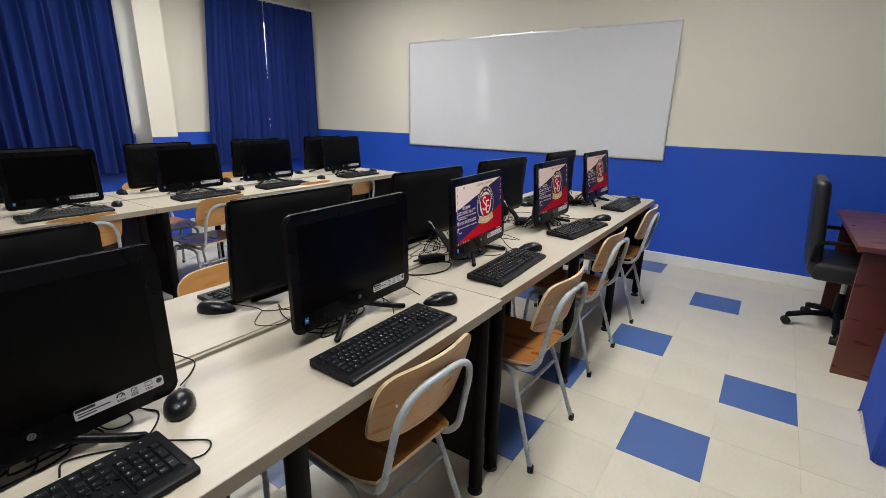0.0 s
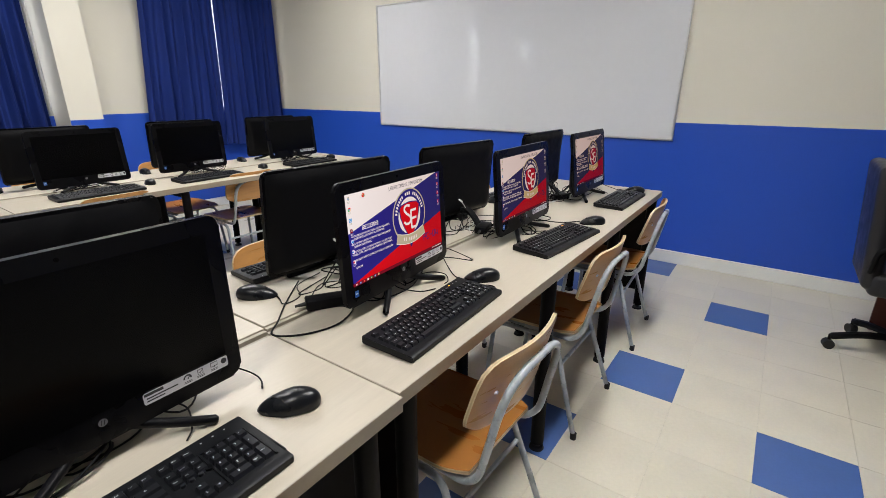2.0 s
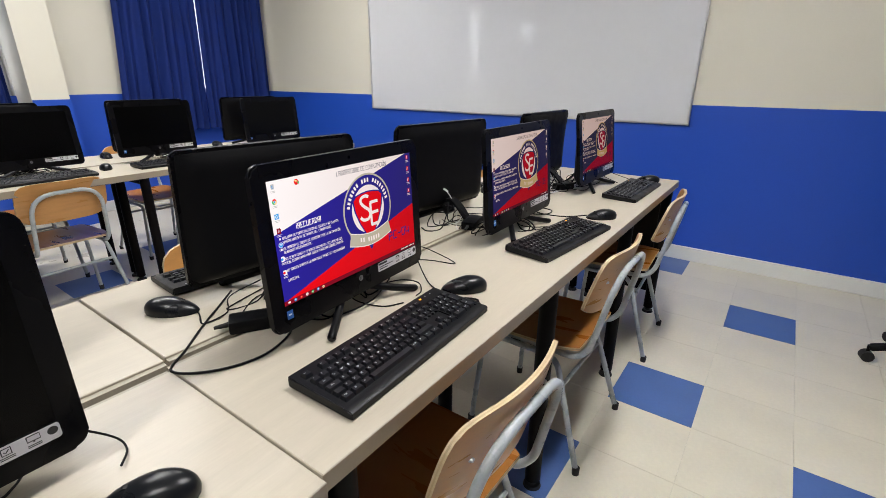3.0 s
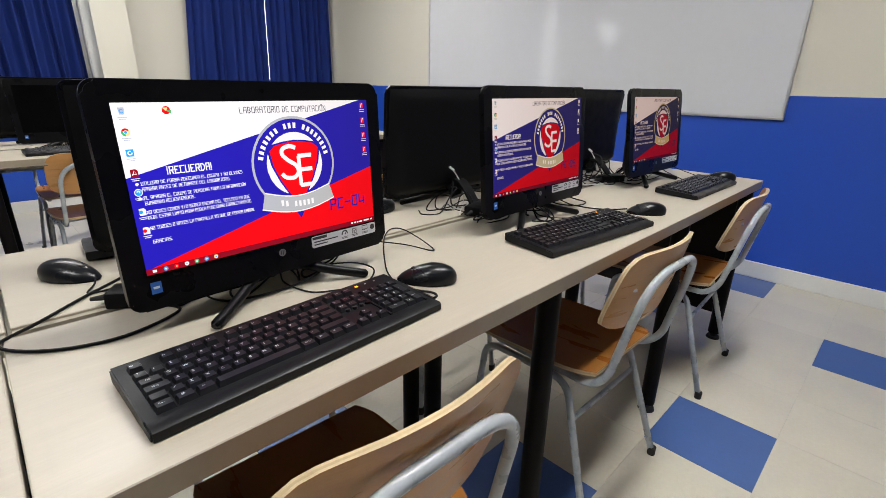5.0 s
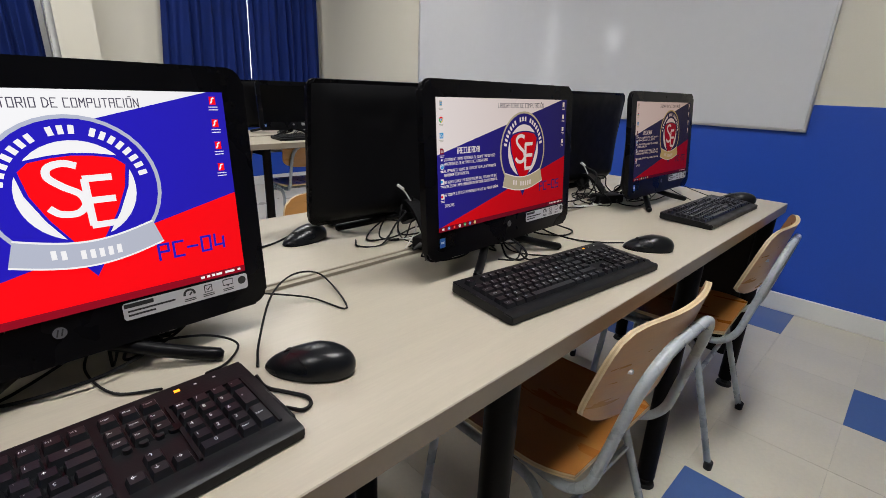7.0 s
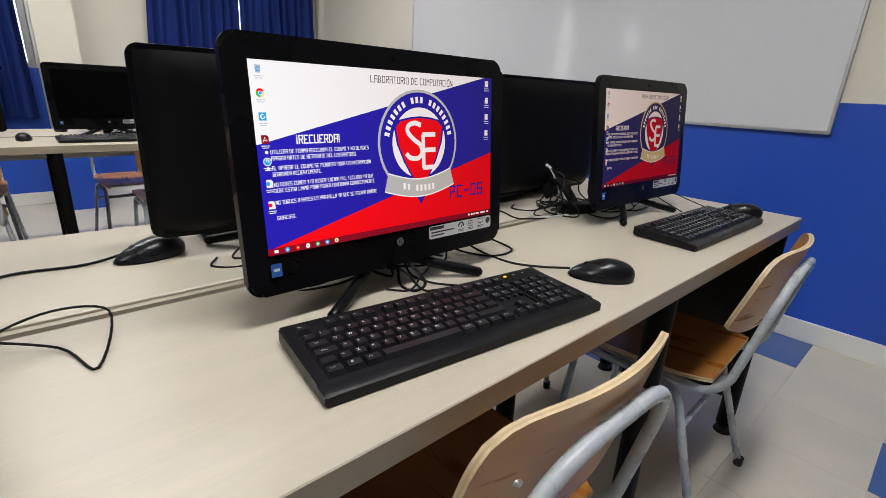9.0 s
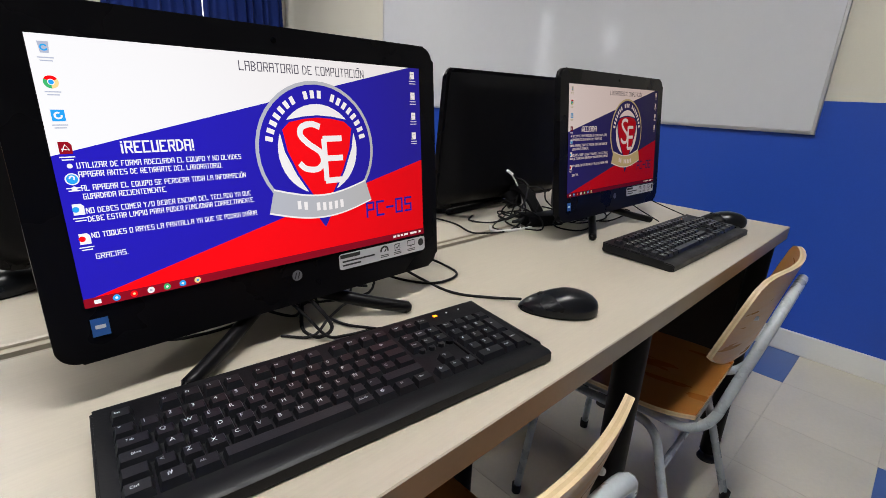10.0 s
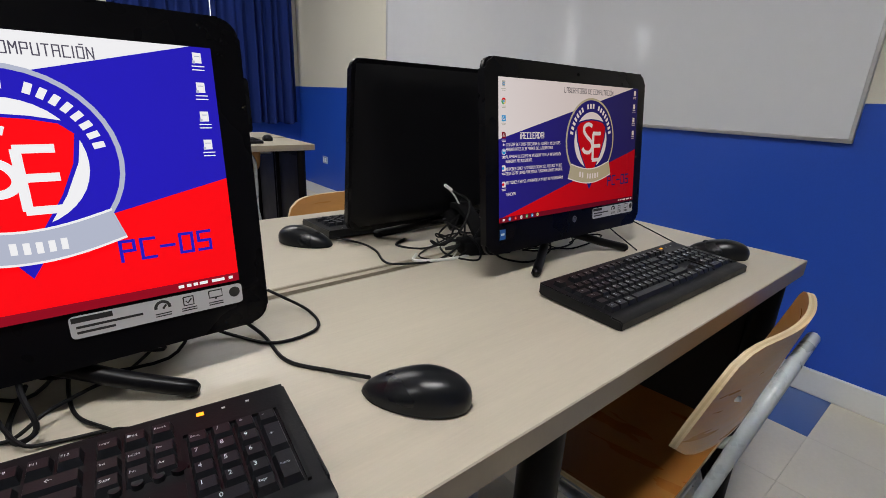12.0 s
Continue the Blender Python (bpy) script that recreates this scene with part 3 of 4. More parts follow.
    for k in range(7):
        bm = bmesh.new()
        v, u = 0.045 + 0.1135 * k, 0.026
        page = lambda w, h, c, d=0.0012: flat(bm, [(u - w, v - h), (u + w * 0.5, v - h), (u + w, v - h * 0.5), (u + w, v + h), (u - w, v + h)], at(d), c)
        if k == 0:
            flat(bm, [(u - 0.009, v - 0.02), (u + 0.009, v - 0.02), (u + 0.007, v + 0.018), (u - 0.007, v + 0.018)], at(0.0012), 3)
            strip(bm, disc(u, v, 0.009, 12, 20, 330), 0.005, at(0.0014), 7)
        elif k == 1:
            for a0, c in ((30, 8), (150, 6), (270, 2)):
                flat(bm, [(u, v)] + disc(u, v, 0.022, 10, a0 - 60, a0 + 60), at(0.0012), c)
            flat(bm, disc(u, v, 0.0105, 14), at(0.0014), 0)
            flat(bm, disc(u, v, 0.008, 14), at(0.0016), 7)
        elif k == 2:
            flat(bm, [(u - 0.011, v - 0.02), (u + 0.011, v - 0.02), (u + 0.011, v + 0.02), (u - 0.011, v + 0.02)], at(0.0012), 7)
            strip(bm, disc(u, v, 0.010, 14, -10, 300), 0.006, at(0.0014), 0)
        elif k == 3:
            page(0.011, 0.022, 5)
            strip(bm, [(u - 0.006, v + 0.012), (u, v - 0.012), (u + 0.006, v + 0.008), (u - 0.007, v + 0.004)], 0.004, at(0.0014), 0)
        elif k == 4:
            flat(bm, disc(u, v, 0.022, 18), at(0.0012), 0)
            flat(bm, disc(u, v, 0.018, 18), at(0.0014), 7)
            strip(bm, disc(u, v - 0.004, 0.007, 10, -200, 60), 0.005, at(0.0016), 0)
        else:
            page(0.010, 0.021, 0)
            flat(bm, disc(u - 0.005, v, 0.011, 12), at(0.0014), 7 if k == 5 else 2)
        for q, w in ((0.031, 0.013), (0.041, 0.010)):
            flat(bm, [(u - w, v + q), (u + w, v + q), (u + w, v + q + 0.004), (u - w, v + q + 0.004)], at(0.0012), 3 if k < 3 else 0)
        part("desktop_icon", bm, LIT, screen)
    for k in range(4):
        bm = bmesh.new()
        v = 0.048 + 0.1145 * k
        flat(bm, [(0.959, v - 0.026), (0.977, v - 0.026), (0.977, v + 0.014), (0.959, v + 0.014)], at(0.0006), 2 if number.endswith("4") else 0)
        if number.endswith("4"):
            strip(bm, [(0.973, v - 0.02), (0.967, v - 0.016), (0.966, v - 0.004), (0.962, v + 0.008)], 0.008, at(0.0008), 0)
        else:
            flat(bm, [(0.957, v + 0.004), (0.963, v + 0.004), (0.963, v + 0.016), (0.957, v + 0.016)], at(0.0008), 3)
            strip(bm, [(0.962, v - 0.012), (0.974, v - 0.012)], 0.004, at(0.0008), 3)
        for q in (0.024, 0.038):
            flat(bm, [(0.955, v + q), (0.982, v + q), (0.982, v + q + 0.004), (0.955, v + q + 0.004)], at(0.0006), 0)
        part("desktop_icon", bm, LIT, screen)
    if number.endswith("4"):
        bm = bmesh.new()
        flat(bm, disc(0.155, 0.045, 0.024, 9), at(0.0006), 2)
        flat(bm, [(0.143, 0.03), (0.16, 0.03), (0.155, 0.05)], at(0.0008), 8)
        flat(bm, [(0.155, 0.045), (0.17, 0.045), (0.168, 0.066)], at(0.0008), 6)
        part("desktop_icon", bm, LIT, screen)
    bm = bmesh.new()
    flat(bm, [(0, 0.962), (1, 0.962), (1, 1), (0, 1)], at(0.0009), 5)
    flat(bm, [(0.018, 0.973), (0.031, 0.973), (0.031, 0.989), (0.018, 0.989)], at(0.0011), 0)
    for k, (c, inner) in enumerate(((7, 0), (2, 8), (0, 3), (6, 0), (7, 0), (8, 7))):
        u = 0.060 + 0.0345 * k
        flat(bm, disc(u, 0.981, 0.0135, 14), at(0.0011), c)
        flat(bm, disc(u, 0.981, 0.0055, 10), at(0.0013), inner)
    for u, w in ((0.86, 0.012), (0.878, 0.01), (0.893, 0.01), (0.907, 0.018), (0.935, 0.03), (0.975, 0.01)):
        flat(bm, [(u, 0.973), (u + w, 0.973), (u + w, 0.986), (u, 0.986)], at(0.0011), 0)
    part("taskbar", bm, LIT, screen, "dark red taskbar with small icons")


def computer(m, number="", tilt=5.0, lift=0.217, label="black all-in-one desktop computer with a switched-off screen", group="all-in-one computers"):
    global TILT_BACK, SCREEN_Z, TURNED
    TILT_BACK, SCREEN_Z = tilt, lift
    TURNED = Matrix.Translation((0, 0, lift)) @ Matrix.Rotation(radians(-tilt), 4, "Y")
    t = thing("computer", m, label, "computer", group)
    W, TOP, BOT = 0.494, 0.153, -0.178
    cz, h = (TOP + BOT) / 2, TOP - BOT
    # front shell
    bm = bmesh.new()
    prism(bm, rounded(W, h, 0.02, 8), lambda u, v, d: Vector((d - 0.0155, u, v + cz)), 0.015)
    bmesh.ops.bevel(bm, geom=[e for e in bm.edges if abs(e.verts[0].co.x - e.verts[1].co.x) < 1e-5], offset=0.004, segments=2, affect="EDGES")
    bm.transform(TURNED)
    part("bezel", bm, M_GLOSS, t, "gloss black bezel", True)
    # back shell, thicker towards its foot
    bm = bmesh.new()

    def back(s, q, d):
        y = (s - 0.5) * (W - 0.012)
        z = BOT + 0.008 + (h - 0.014) * q
        e = min(1, min(s, 1 - s) * 9) ** 0.5 * min(1, min(q, 1 - q) * 9) ** 0.5
        return Vector((-0.0145 - e * (0.012 + 0.034 * (1 - q) ** 1.4), y, z))

    sheet(bm, 24, 18, back)
    bm.transform(TURNED)
    part("back_cover", bm, M_PLASTIC, t, "matt black back cover", True)
    # screen
    bm = bmesh.new()
    flat(bm, [(0, 0), (0, 1), (1, 1), (1, 0)], lambda u, v: on_screen(u, v, 0.0001))
    screen = part("screen", bm, M_SCREEN, t, "lit desktop screen" if number else "dark switched-off screen")
    if number:
        display(screen, number)
    # stickers
    pl = lambda u, v: on_screen(u, v, 0.0008)
    bm = bmesh.new()
    prism(bm, [(0.824 + a / SW, 1.062 + b / SH) for a, b in rounded(0.36 * SW, 0.092 * SH, 0.004, 3)], lambda u, v, d: on_screen(u, v, 0.0003 + d), 0.0004)
    part("badge", bm, M_STICKER, t, "silver feature sticker")
    bm = bmesh.new()
    strip(bm, disc(0.821, 1.054, 0.026, 12, 170, 370), 0.012, pl, 0)
    strip(bm, [(0.821, 1.060), (0.829, 1.044)], 0.009, pl, 0)
    for x0, x1, v0, v1 in ((0.866, 0.888, 1.030, 1.068), (0.924, 0.955, 1.026, 1.058)):
        strip(bm, [(x0, v0), (x1, v0), (x1, v1), (x0, v1), (x0, v0)], 0.006, pl, 0)
    strip(bm, [(0.871, 1.048), (0.875, 1.058), (0.884, 1.040)], 0.006, pl, 0)
    strip(bm, [(0.939, 1.058), (0.939, 1.068)], 0.008, pl, 0)
    for u in (0.821, 0.877, 0.939):
        for v in (1.078, 1.088):
            flat(bm, [(u - 0.017, v), (u + 0.017, v), (u + 0.017, v + 0.005), (u - 0.017, v + 0.005)], pl, 0)
    flat(bm, disc(0.985, 1.052, 0.024, 14), pl, 0)
    for u, v, w, hgt in ((0.648, 1.022, 0.075, 0.022), (0.655, 1.058, 0.125, 0.010), (0.655, 1.080, 0.07, 0.010)):
        flat(bm, [(u, v), (u + w, v), (u + w, v + hgt), (u, v + hgt)], pl, 0)
    part("badge_print", bm, M_PRINT, t, "dark printed marks")
    bm = bmesh.new()
    flat(bm, [(0.003, 1.05), (0.037, 1.05), (0.037, 1.125), (0.003, 1.125)], pl, 0)
    flat(bm, [(0.010, 1.078), (0.03, 1.078), (0.03, 1.094), (0.010, 1.094)], lambda u, v: on_screen(u, v, 0.0011), 1)
    part("maker_sticker", bm, [M_STICKER_B, M_STICKER_W], t, "small blue sticker")
    bm = bmesh.new()
    flat(bm, disc(0.5, 1.075, 0.028, 20), pl, 0)
    for q in (-0.006, 0.004):
        strip(bm, [(0.5 + q - 0.002, 1.092), (0.5 + q + 0.004, 1.058)], 0.006, lambda u, v: on_screen(u, v, 0.0010), 1)
    part("maker_mark", bm, [M_MARK, M_PRINT], t, "round silver mark")
    part("webcam", cyl(bmesh.new(), (-0.002, 0, 0.138), (0.0006, 0, 0.138), 0.0032, seg=14), M_SCREEN, t, "small camera lens in the top bezel", True).data.transform(TURNED)
    # tripod stand
    bm = cyl(bmesh.new(), (-0.03, 0, 0.062), (-0.052, 0, 0.03), 0.028, 0.02, 16)
    part("stand_hub", bm, M_PLASTIC, t, smooth=True)
    for s in (-1, 1):
        bm = tube(bmesh.new(), smooth_path([(-0.045, 0.0, 0.05), (-0.012, s * 0.048, 0.038), (0.022, s * 0.098, 0.022), (0.055, s * 0.150, 0.0085)], 5), 0.0092, 10)
        for v in bm.verts:
            v.co.z = max(v.co.z, 0.0)
        part("stand_leg", bm, M_GLOSS, t, smooth=True)
    bm = bmesh.new()
    arch = smooth_path([(-0.030, 0, 0.078), (-0.062, 0, 0.082), (-0.098, 0, 0.062), (-0.135, 0, 0.024), (-0.158, 0, 0.0065)], 4)
    prism(bm, [(p.x, p.z + 0.006) for p in arch] + [(p.x - 0.002, p.z - 0.0065) for p in reversed(arch)], lambda u, v, d: Vector((u, (d - 0.5) * 0.036, v)), 1.0)
    part("stand_leg", bm, M_PLASTIC, t)
    return t


# ---- keyboards ----
KW, KD = 0.456, 0.150
U = 0.0188


def key_list():
    """(x centre, row depth, width, legend) of each key; x along the board from its left end, depth from its near edge."""
    out = []
    y = [0.1260, 0.1025, 0.0845, 0.0665, 0.0485, 0.0305]
    x0 = 0.014
    xs = [0, 2, 3, 4, 5, 6.5, 7.5, 8.5, 9.5, 11, 12, 13, 14]
    for k, s in zip(xs, ["Esc"] + [f"F{i}" for i in range(1, 13)]):
        out.append((x0 + (k + 0.5) * U, y[0], U, s))
    for k, s in enumerate("º1234567890'¡"):
        out.append((x0 + (k + 0.5) * U, y[1], U, s))
    out.append((x0 + 14 * U, y[1], 2 * U, "←"))
    out.append((x0 + 0.75 * U, y[2], 1.5 * U, "Tab"))
    for k, s in enumerate("QWERTYUIOP`+"):
        out.append((x0 + (k + 2) * U, y[2], U, s))
    out.append((x0 + 14.25 * U, y[2], 1.5 * U, ""))
    out.append((x0 + 0.875 * U, y[3], 1.75 * U, "Bloq"))
    for k, s in enumerate("ASDFGHJKLÑ´ç"):
        out.append((x0 + (k + 2.25) * U, y[3], U, s))
    out.append((x0 + 14.375 * U, y[3], 1.25 * U, ""))
    out.append((x0 + 0.625 * U, y[4], 1.25 * U, ""))
    for k, s in enumerate("<ZXCVBNM,.-"):
        out.append((x0 + (k + 1.75) * U, y[4], U, s))
    out.append((x0 + 13.625 * U, y[4], 2.75 * U, ""))
    for c, w, s in ((0.625, 1.25, "Ctrl"), (1.875, 1.25, "#"), (3.125, 1.25, "Alt"), (6.875, 6.25, ""), (10.625, 1.25, "Alt Gr"), (11.875, 1.25, "#"), (13.125, 1.25, "="), (14.375, 1.25, "Ctrl")):
        out.append((x0 + c * U, y[5], w * U, s))
    nx = x0 + 15.3 * U
    for k, s in enumerate(("Impr", "Bloq", "Pausa")):
        out.append((nx + (k + 0.5) * U, y[0], U, s))
    for j, row in enumerate((("Ins", "Inicio", "Re"), ("Supr", "Fin", "Av"))):
        for k, s in enumerate(row):
            out.append((nx + (k + 0.5) * U, y[1 + j], U, s))
    out.append((nx + 1.5 * U, y[4], U, "↑"))
    for k, s in enumerate("←↓→"):
        out.append((nx + (k + 0.5) * U, y[5], U, s))
    px = nx + 3.3 * U
    for j, row in enumerate((("Bloq", "/", "*", "-"), ("7", "8", "9"), ("4", "5", "6"), ("1", "2", "3"))):
        for k, s in enumerate(row):
            out.append((px + (k + 0.5) * U, y[1 + j], U, s))
    out.append((px + U, y[5], 2 * U, "0"))
    out.append((px + 2.5 * U, y[5], U, "Supr"))
    out.append((px + 3.5 * U, (y[2] + y[3]) / 2, U, "+"))
    out.append((px + 3.5 * U, (y[4] + y[5]) / 2, U, "Intro"))
    return out


KEY_LAYOUT = key_list()
KEY_MESH = {}


def key_bm(bm, w, d, m):
    """A tapered key cap with a dished top edge."""
    a, b, hgt = 0.0008, 0.0032, 0.0075
    q = []
    for inset, z, back in ((a, 0, 0), (b, hgt, 0.001)):
        q.append([bm.verts.new(m @ Vector((sx * (w / 2 - inset), sy * (d / 2 - inset) + back, z))) for sx, sy in ((-1, -1), (1, -1), (1, 1), (-1, 1))])
    bm.faces.new(q[1])
    for k in range(4):
        bm.faces.new((q[0][k], q[0][(k + 1) % 4], q[1][(k + 1) % 4], q[1][k]))


def deck(y):
    """Height of the key deck at that depth."""
    return 0.0150 + 0.06 * y


def keyboard(m, near, lamp=False, label="black full-size keyboard with white key legends"):
    """Local x along the board, y away from the typist; placed by its near left corner's centre line."""
    t = thing("keyboard", m, label, "keyboard", "computer keyboards")
    bm = bmesh.new()
    side = [(-KD / 2 - 0.003, 0.002), (-KD / 2 + 0.004, 0.0), (KD / 2 - 0.004, 0.004), (KD / 2, 0.007), (KD / 2, 0.0240), (-KD / 2 + 0.018, 0.0161), (-KD / 2 + 0.016, 0.0165), (-KD / 2 + 0.001, 0.0158), (-KD / 2 - 0.003, 0.0132)]
    prism(bm, side, lambda u, v, d: Vector((d - KW / 2, u, v)), KW)
    bmesh.ops.bevel(bm, geom=[e for e in bm.edges if abs(e.verts[0].co.x - e.verts[1].co.x) < 1e-5], offset=0.002, segments=2, affect="EDGES")
    part("case", bm, M_KCASE, t, smooth=True)
    for s in (-1, 1):
        part("foot", box(bmesh.new(), s * 0.19 - 0.02, s * 0.19 + 0.02, KD / 2 - 0.028, KD / 2 - 0.016, 0.0, 0.006), M_RUBBER, t)
    place = lambda x, y: Matrix.Translation((x - KW / 2, y - KD / 2, deck(y) - 0.0005)) @ Matrix.Rotation(0.06, 4, "X")
    if near:
        for x, y, w, s in KEY_LAYOUT:
            tall = s == "+" and w == U and x > 0.4 or s == "Intro"
            if (w, tall) not in KEY_MESH:
                bm = bmesh.new()
                key_bm(bm, w, 2 * 0.0173 if tall else 0.0173, Matrix())
                me = bpy.data.meshes.new("key")
                bm.to_mesh(me)
                bm.free()
                me.materials.append(M_KEY)
                KEY_MESH[(w, tall)] = me
            share("key", KEY_MESH[(w, tall)], t, place(x, y))
        bm = bmesh.new()
        for x, y, w, s in KEY_LAYOUT:
            if not s:
                continue
            q = place(x, y)
            n = len(s)
            hgt = 0.0045 if n == 1 else 0.0027
            wid = min(text_shape(s)[2] * hgt, w - 0.008)
            u0 = -min(w, U) / 2 + 0.0042 if n > 1 else -0.0042
            write(bm, s, u0, 0.0005, wid, hgt, lambda u, v: q @ Vector((u, v, 0.0078)))
        part("key_legend", bm, M_LEGEND, t, "white key legends", kind="stuff")
        bm = bmesh.new()
        for k in range(3):
            cyl(bm, (0.087 + 0.014 * k, 0.0015, deck(0.08) - 0.001), (0.087 + 0.014 * k, 0.0015, deck(0.08) + 0.004), 0.0045, 0.004, 12)
        part("media_button", bm, M_KEY, t, smooth=True)
        # lip round the sunken number pad
        x0, x1 = 0.014 + 18.6 * U - 0.0042, 0.014 + 22.6 * U + 0.0008
        bm = bmesh.new()
        for a, b, c, d in ((x0, x0 + 0.0032, 0.021, 0.1135), (x1, x1 + 0.0032, 0.021, 0.1135), (x0, x1 + 0.0032, 0.1135, 0.1165)):
            box(bm, a - KW / 2, b - KW / 2, c - KD / 2, d - KD / 2, -0.002, 0.003)
        for v in bm.verts:
            v.co.z += deck(v.co.y + KD / 2)
        part("pad_rim", bm, M_KCASE, t)
        part("volume_key", cyl(bmesh.new(), (0.129, 0.004, deck(0.085) - 0.001), (0.129, 0.004, deck(0.085) + 0.003), 0.0065, 0.006, 14), M_GLOSS, t, smooth=True)
    else:
        bm = bmesh.new()
        for x, y, w, s in KEY_LAYOUT:
            key_bm(bm, w, 0.0173, place(x, y))
        part("keys", bm, M_KEY, t, kind="stuff")
    for k in range(3):
        x = 0.148 + 0.021 * k
        if k == 0 and lamp:
            part("indicator_light", box(bmesh.new(), x, x + 0.006, 0.0615, 0.0655, 0.0228, 0.0240), M_LED, t, "lit amber indicator")
        else:
            part("indicator_light", box(bmesh.new(), x, x + 0.003, 0.0625, 0.0645, 0.0228, 0.0238), M_STICKER, t)
    return t


def mouse(m):
    """A black optical mouse, its nose towards local +y."""
    t = thing("mouse", m, "black wired optical mouse on the table", "mouse", "computer mice")
    bm = bmesh.new()

    def shell(s, q, d):
        a, e = 2 * math.pi * s, q * math.pi / 2
        r = math.cos(e) ** 0.75
        hump = 0.035 - 0.012 * max(0, math.sin(a)) * r
        return Vector((0.0315 * math.cos(a) * r * (1 - 0.10 * math.sin(a)), 0.060 * math.sin(a) * r - 0.010 * math.sin(e), 0.003 + hump * math.sin(e) ** 0.9))

    sheet(bm, 28, 9, shell)
    bmesh.ops.remove_doubles(bm, verts=bm.verts, dist=0.0002)
    part("shell", bm, M_MOUSE, t, smooth=True)
    bm = bmesh.new()
    prism(bm, [(0.029 * math.cos(2 * math.pi * k / 24), 0.057 * math.sin(2 * math.pi * k / 24)) for k in range(24)], lambda u, v, d: Vector((u, v, d)), 0.006)
    part("base", bm, M_PLASTIC, t)
    part("wheel", cyl(bmesh.new(), (-0.0035, 0.026, 0.0225), (0.0035, 0.026, 0.0225), 0.007, seg=14), M_RUBBER, t, smooth=True)
    return t


def cable(points, r=0.0017, material=None, label="thin black computer cable lying on the table", smoothness=6):
    ob = part("cable", tube(bmesh.new(), smooth_path(points, smoothness), r, 6), material or M_CABLE, None, label, True)
    return tagged(ob, category="cable", group="loose cables")


def tangle(x, y, seed, n=5, facing=1, white=False):
    """Loops of cable behind a computer, lying on the table at x, y."""
    rnd = random.Random(seed)
    for k in range(n):
        pts = [(x - facing * 0.07, y + rnd.uniform(-0.05, 0.05), TABLE_Z + rnd.uniform(0.05, 0.1))]
        cx, cy = x - facing * rnd.uniform(0.04, 0.10), y + rnd.uniform(-0.10, 0.10)
        a, r = rnd.uniform(0, 6.28), rnd.uniform(0.03, 0.075)
        for q in range(rnd.randint(4, 7)):
            a += rnd.uniform(0.9, 1.6)
            pts.append((cx + r * math.cos(a) * 0.8, cy + r * math.sin(a) * 1.3, TABLE_Z + 0.0035 + max(0, rnd.uniform(-0.02, 0.035))))
        pts.append((x - facing * rnd.uniform(0.10, 0.16), y + rnd.uniform(-0.12, 0.12), TABLE_Z + 0.004))
        w = white and k == 0
        cable(pts, 0.0027 if w else 0.0021, M_WCABLE if w else M_CABLE, "white network cable looped on the table" if w else "thin black computer cable lying on the table")


# near row: computers A to E with keyboards and mice
NEAR = [(-1.205, -0.275, 0.5, "", -1.267, -0.123, 0.5), (-0.405, -0.281, 1.5, "", -0.459, -0.107, 0.8), (0.4035, -0.332, 3.5, "PC-04", 0.337, -0.1445, 2.35), (1.185, -0.310, 0.85, "PC-05", 1.170, -0.141, -6.0), (2.063, -0.335, -0.8, "PC-06", 2.075, -0.145, -0.9)]
SET_UP = {"PC-04": (3.0, 0.2196), "PC-05": (5.0, 0.222), "PC-06": (7.0, 0.2233)}
for y, x, turn, number, ky, kx, kturn in NEAR:
    lab = "black all-in-one computer showing a lit school desktop" if number else "black all-in-one desktop computer with a switched-off screen"
    computer(pose(x, y, TABLE_Z, 0, 0, turn), number, *SET_UP.get(number, (1.0, 0.219)), lab)
    keyboard(pose(kx, ky, TABLE_Z, 0, 0, 90 + kturn), True, bool(number))
for x, y, a in ((-0.278, -0.96, 60), (-0.158, -0.145, 137), (-0.188, 0.635, 132), (-0.118, 1.518, 128), (-0.147, 2.374, 110)):
    mouse(pose(x, y, TABLE_Z, 0, 0, a))

# far side of the near tables: the same, turned away
AWAY = [(-1.19, -0.62, 0), (-0.375, -0.61, -1), (0.420, -0.645, -5), (1.145, -0.635, -6), (1.945, -0.59, -2)]
for y, x, turn in AWAY:
    computer(pose(x, y, TABLE_Z, 0, 0, 180 + turn), "", 5.0, 0.217)
    keyboard(pose(x - 0.15, y + (0.09 if 1 < y < 1.5 else -0.02), TABLE_Z, 0, 0, 270 + turn), False)
for x, y, a in ((-0.694, -0.635, -50), (-0.666, 0.128, -50), (-0.68, 0.895, -170), (-0.685, 1.647, -52), (-0.72, -1.45, -60)):
    mouse(pose(x, y, TABLE_Z, 0, 0, a))

# second row of tables by the windows
ROW_2 = [(-1.15, -2.90, 3.0, 0.212, -0.92), (-0.386, -2.905, 3.0, 0.212, -0.105), (0.475, -2.95, 6.0, 0.208, 0.776), (1.148, -2.93, 3.0, 0.217, 1.622), (2.04, -2.95, 5.0, 0.217, 2.33)]
for y, x, tilt, lift, my in ROW_2:
    computer(pose(x, y, TABLE_Z, 0, 0, 0), "", tilt, lift)
    keyboard(pose(-2.705, y - 0.025, TABLE_Z, 0, 0, 91), False)
    mouse(pose(-2.81, my, TABLE_Z, 0, 0, 80))
for y in (-1.2, -0.36, 0.39, 1.23, 2.015):
    computer(pose(-3.22, y, TABLE_Z, 0, 0, 180), "", 4.0, 0.217)
    mouse(pose(-3.27, y - 0.28, TABLE_Z, 0, 0, -90))


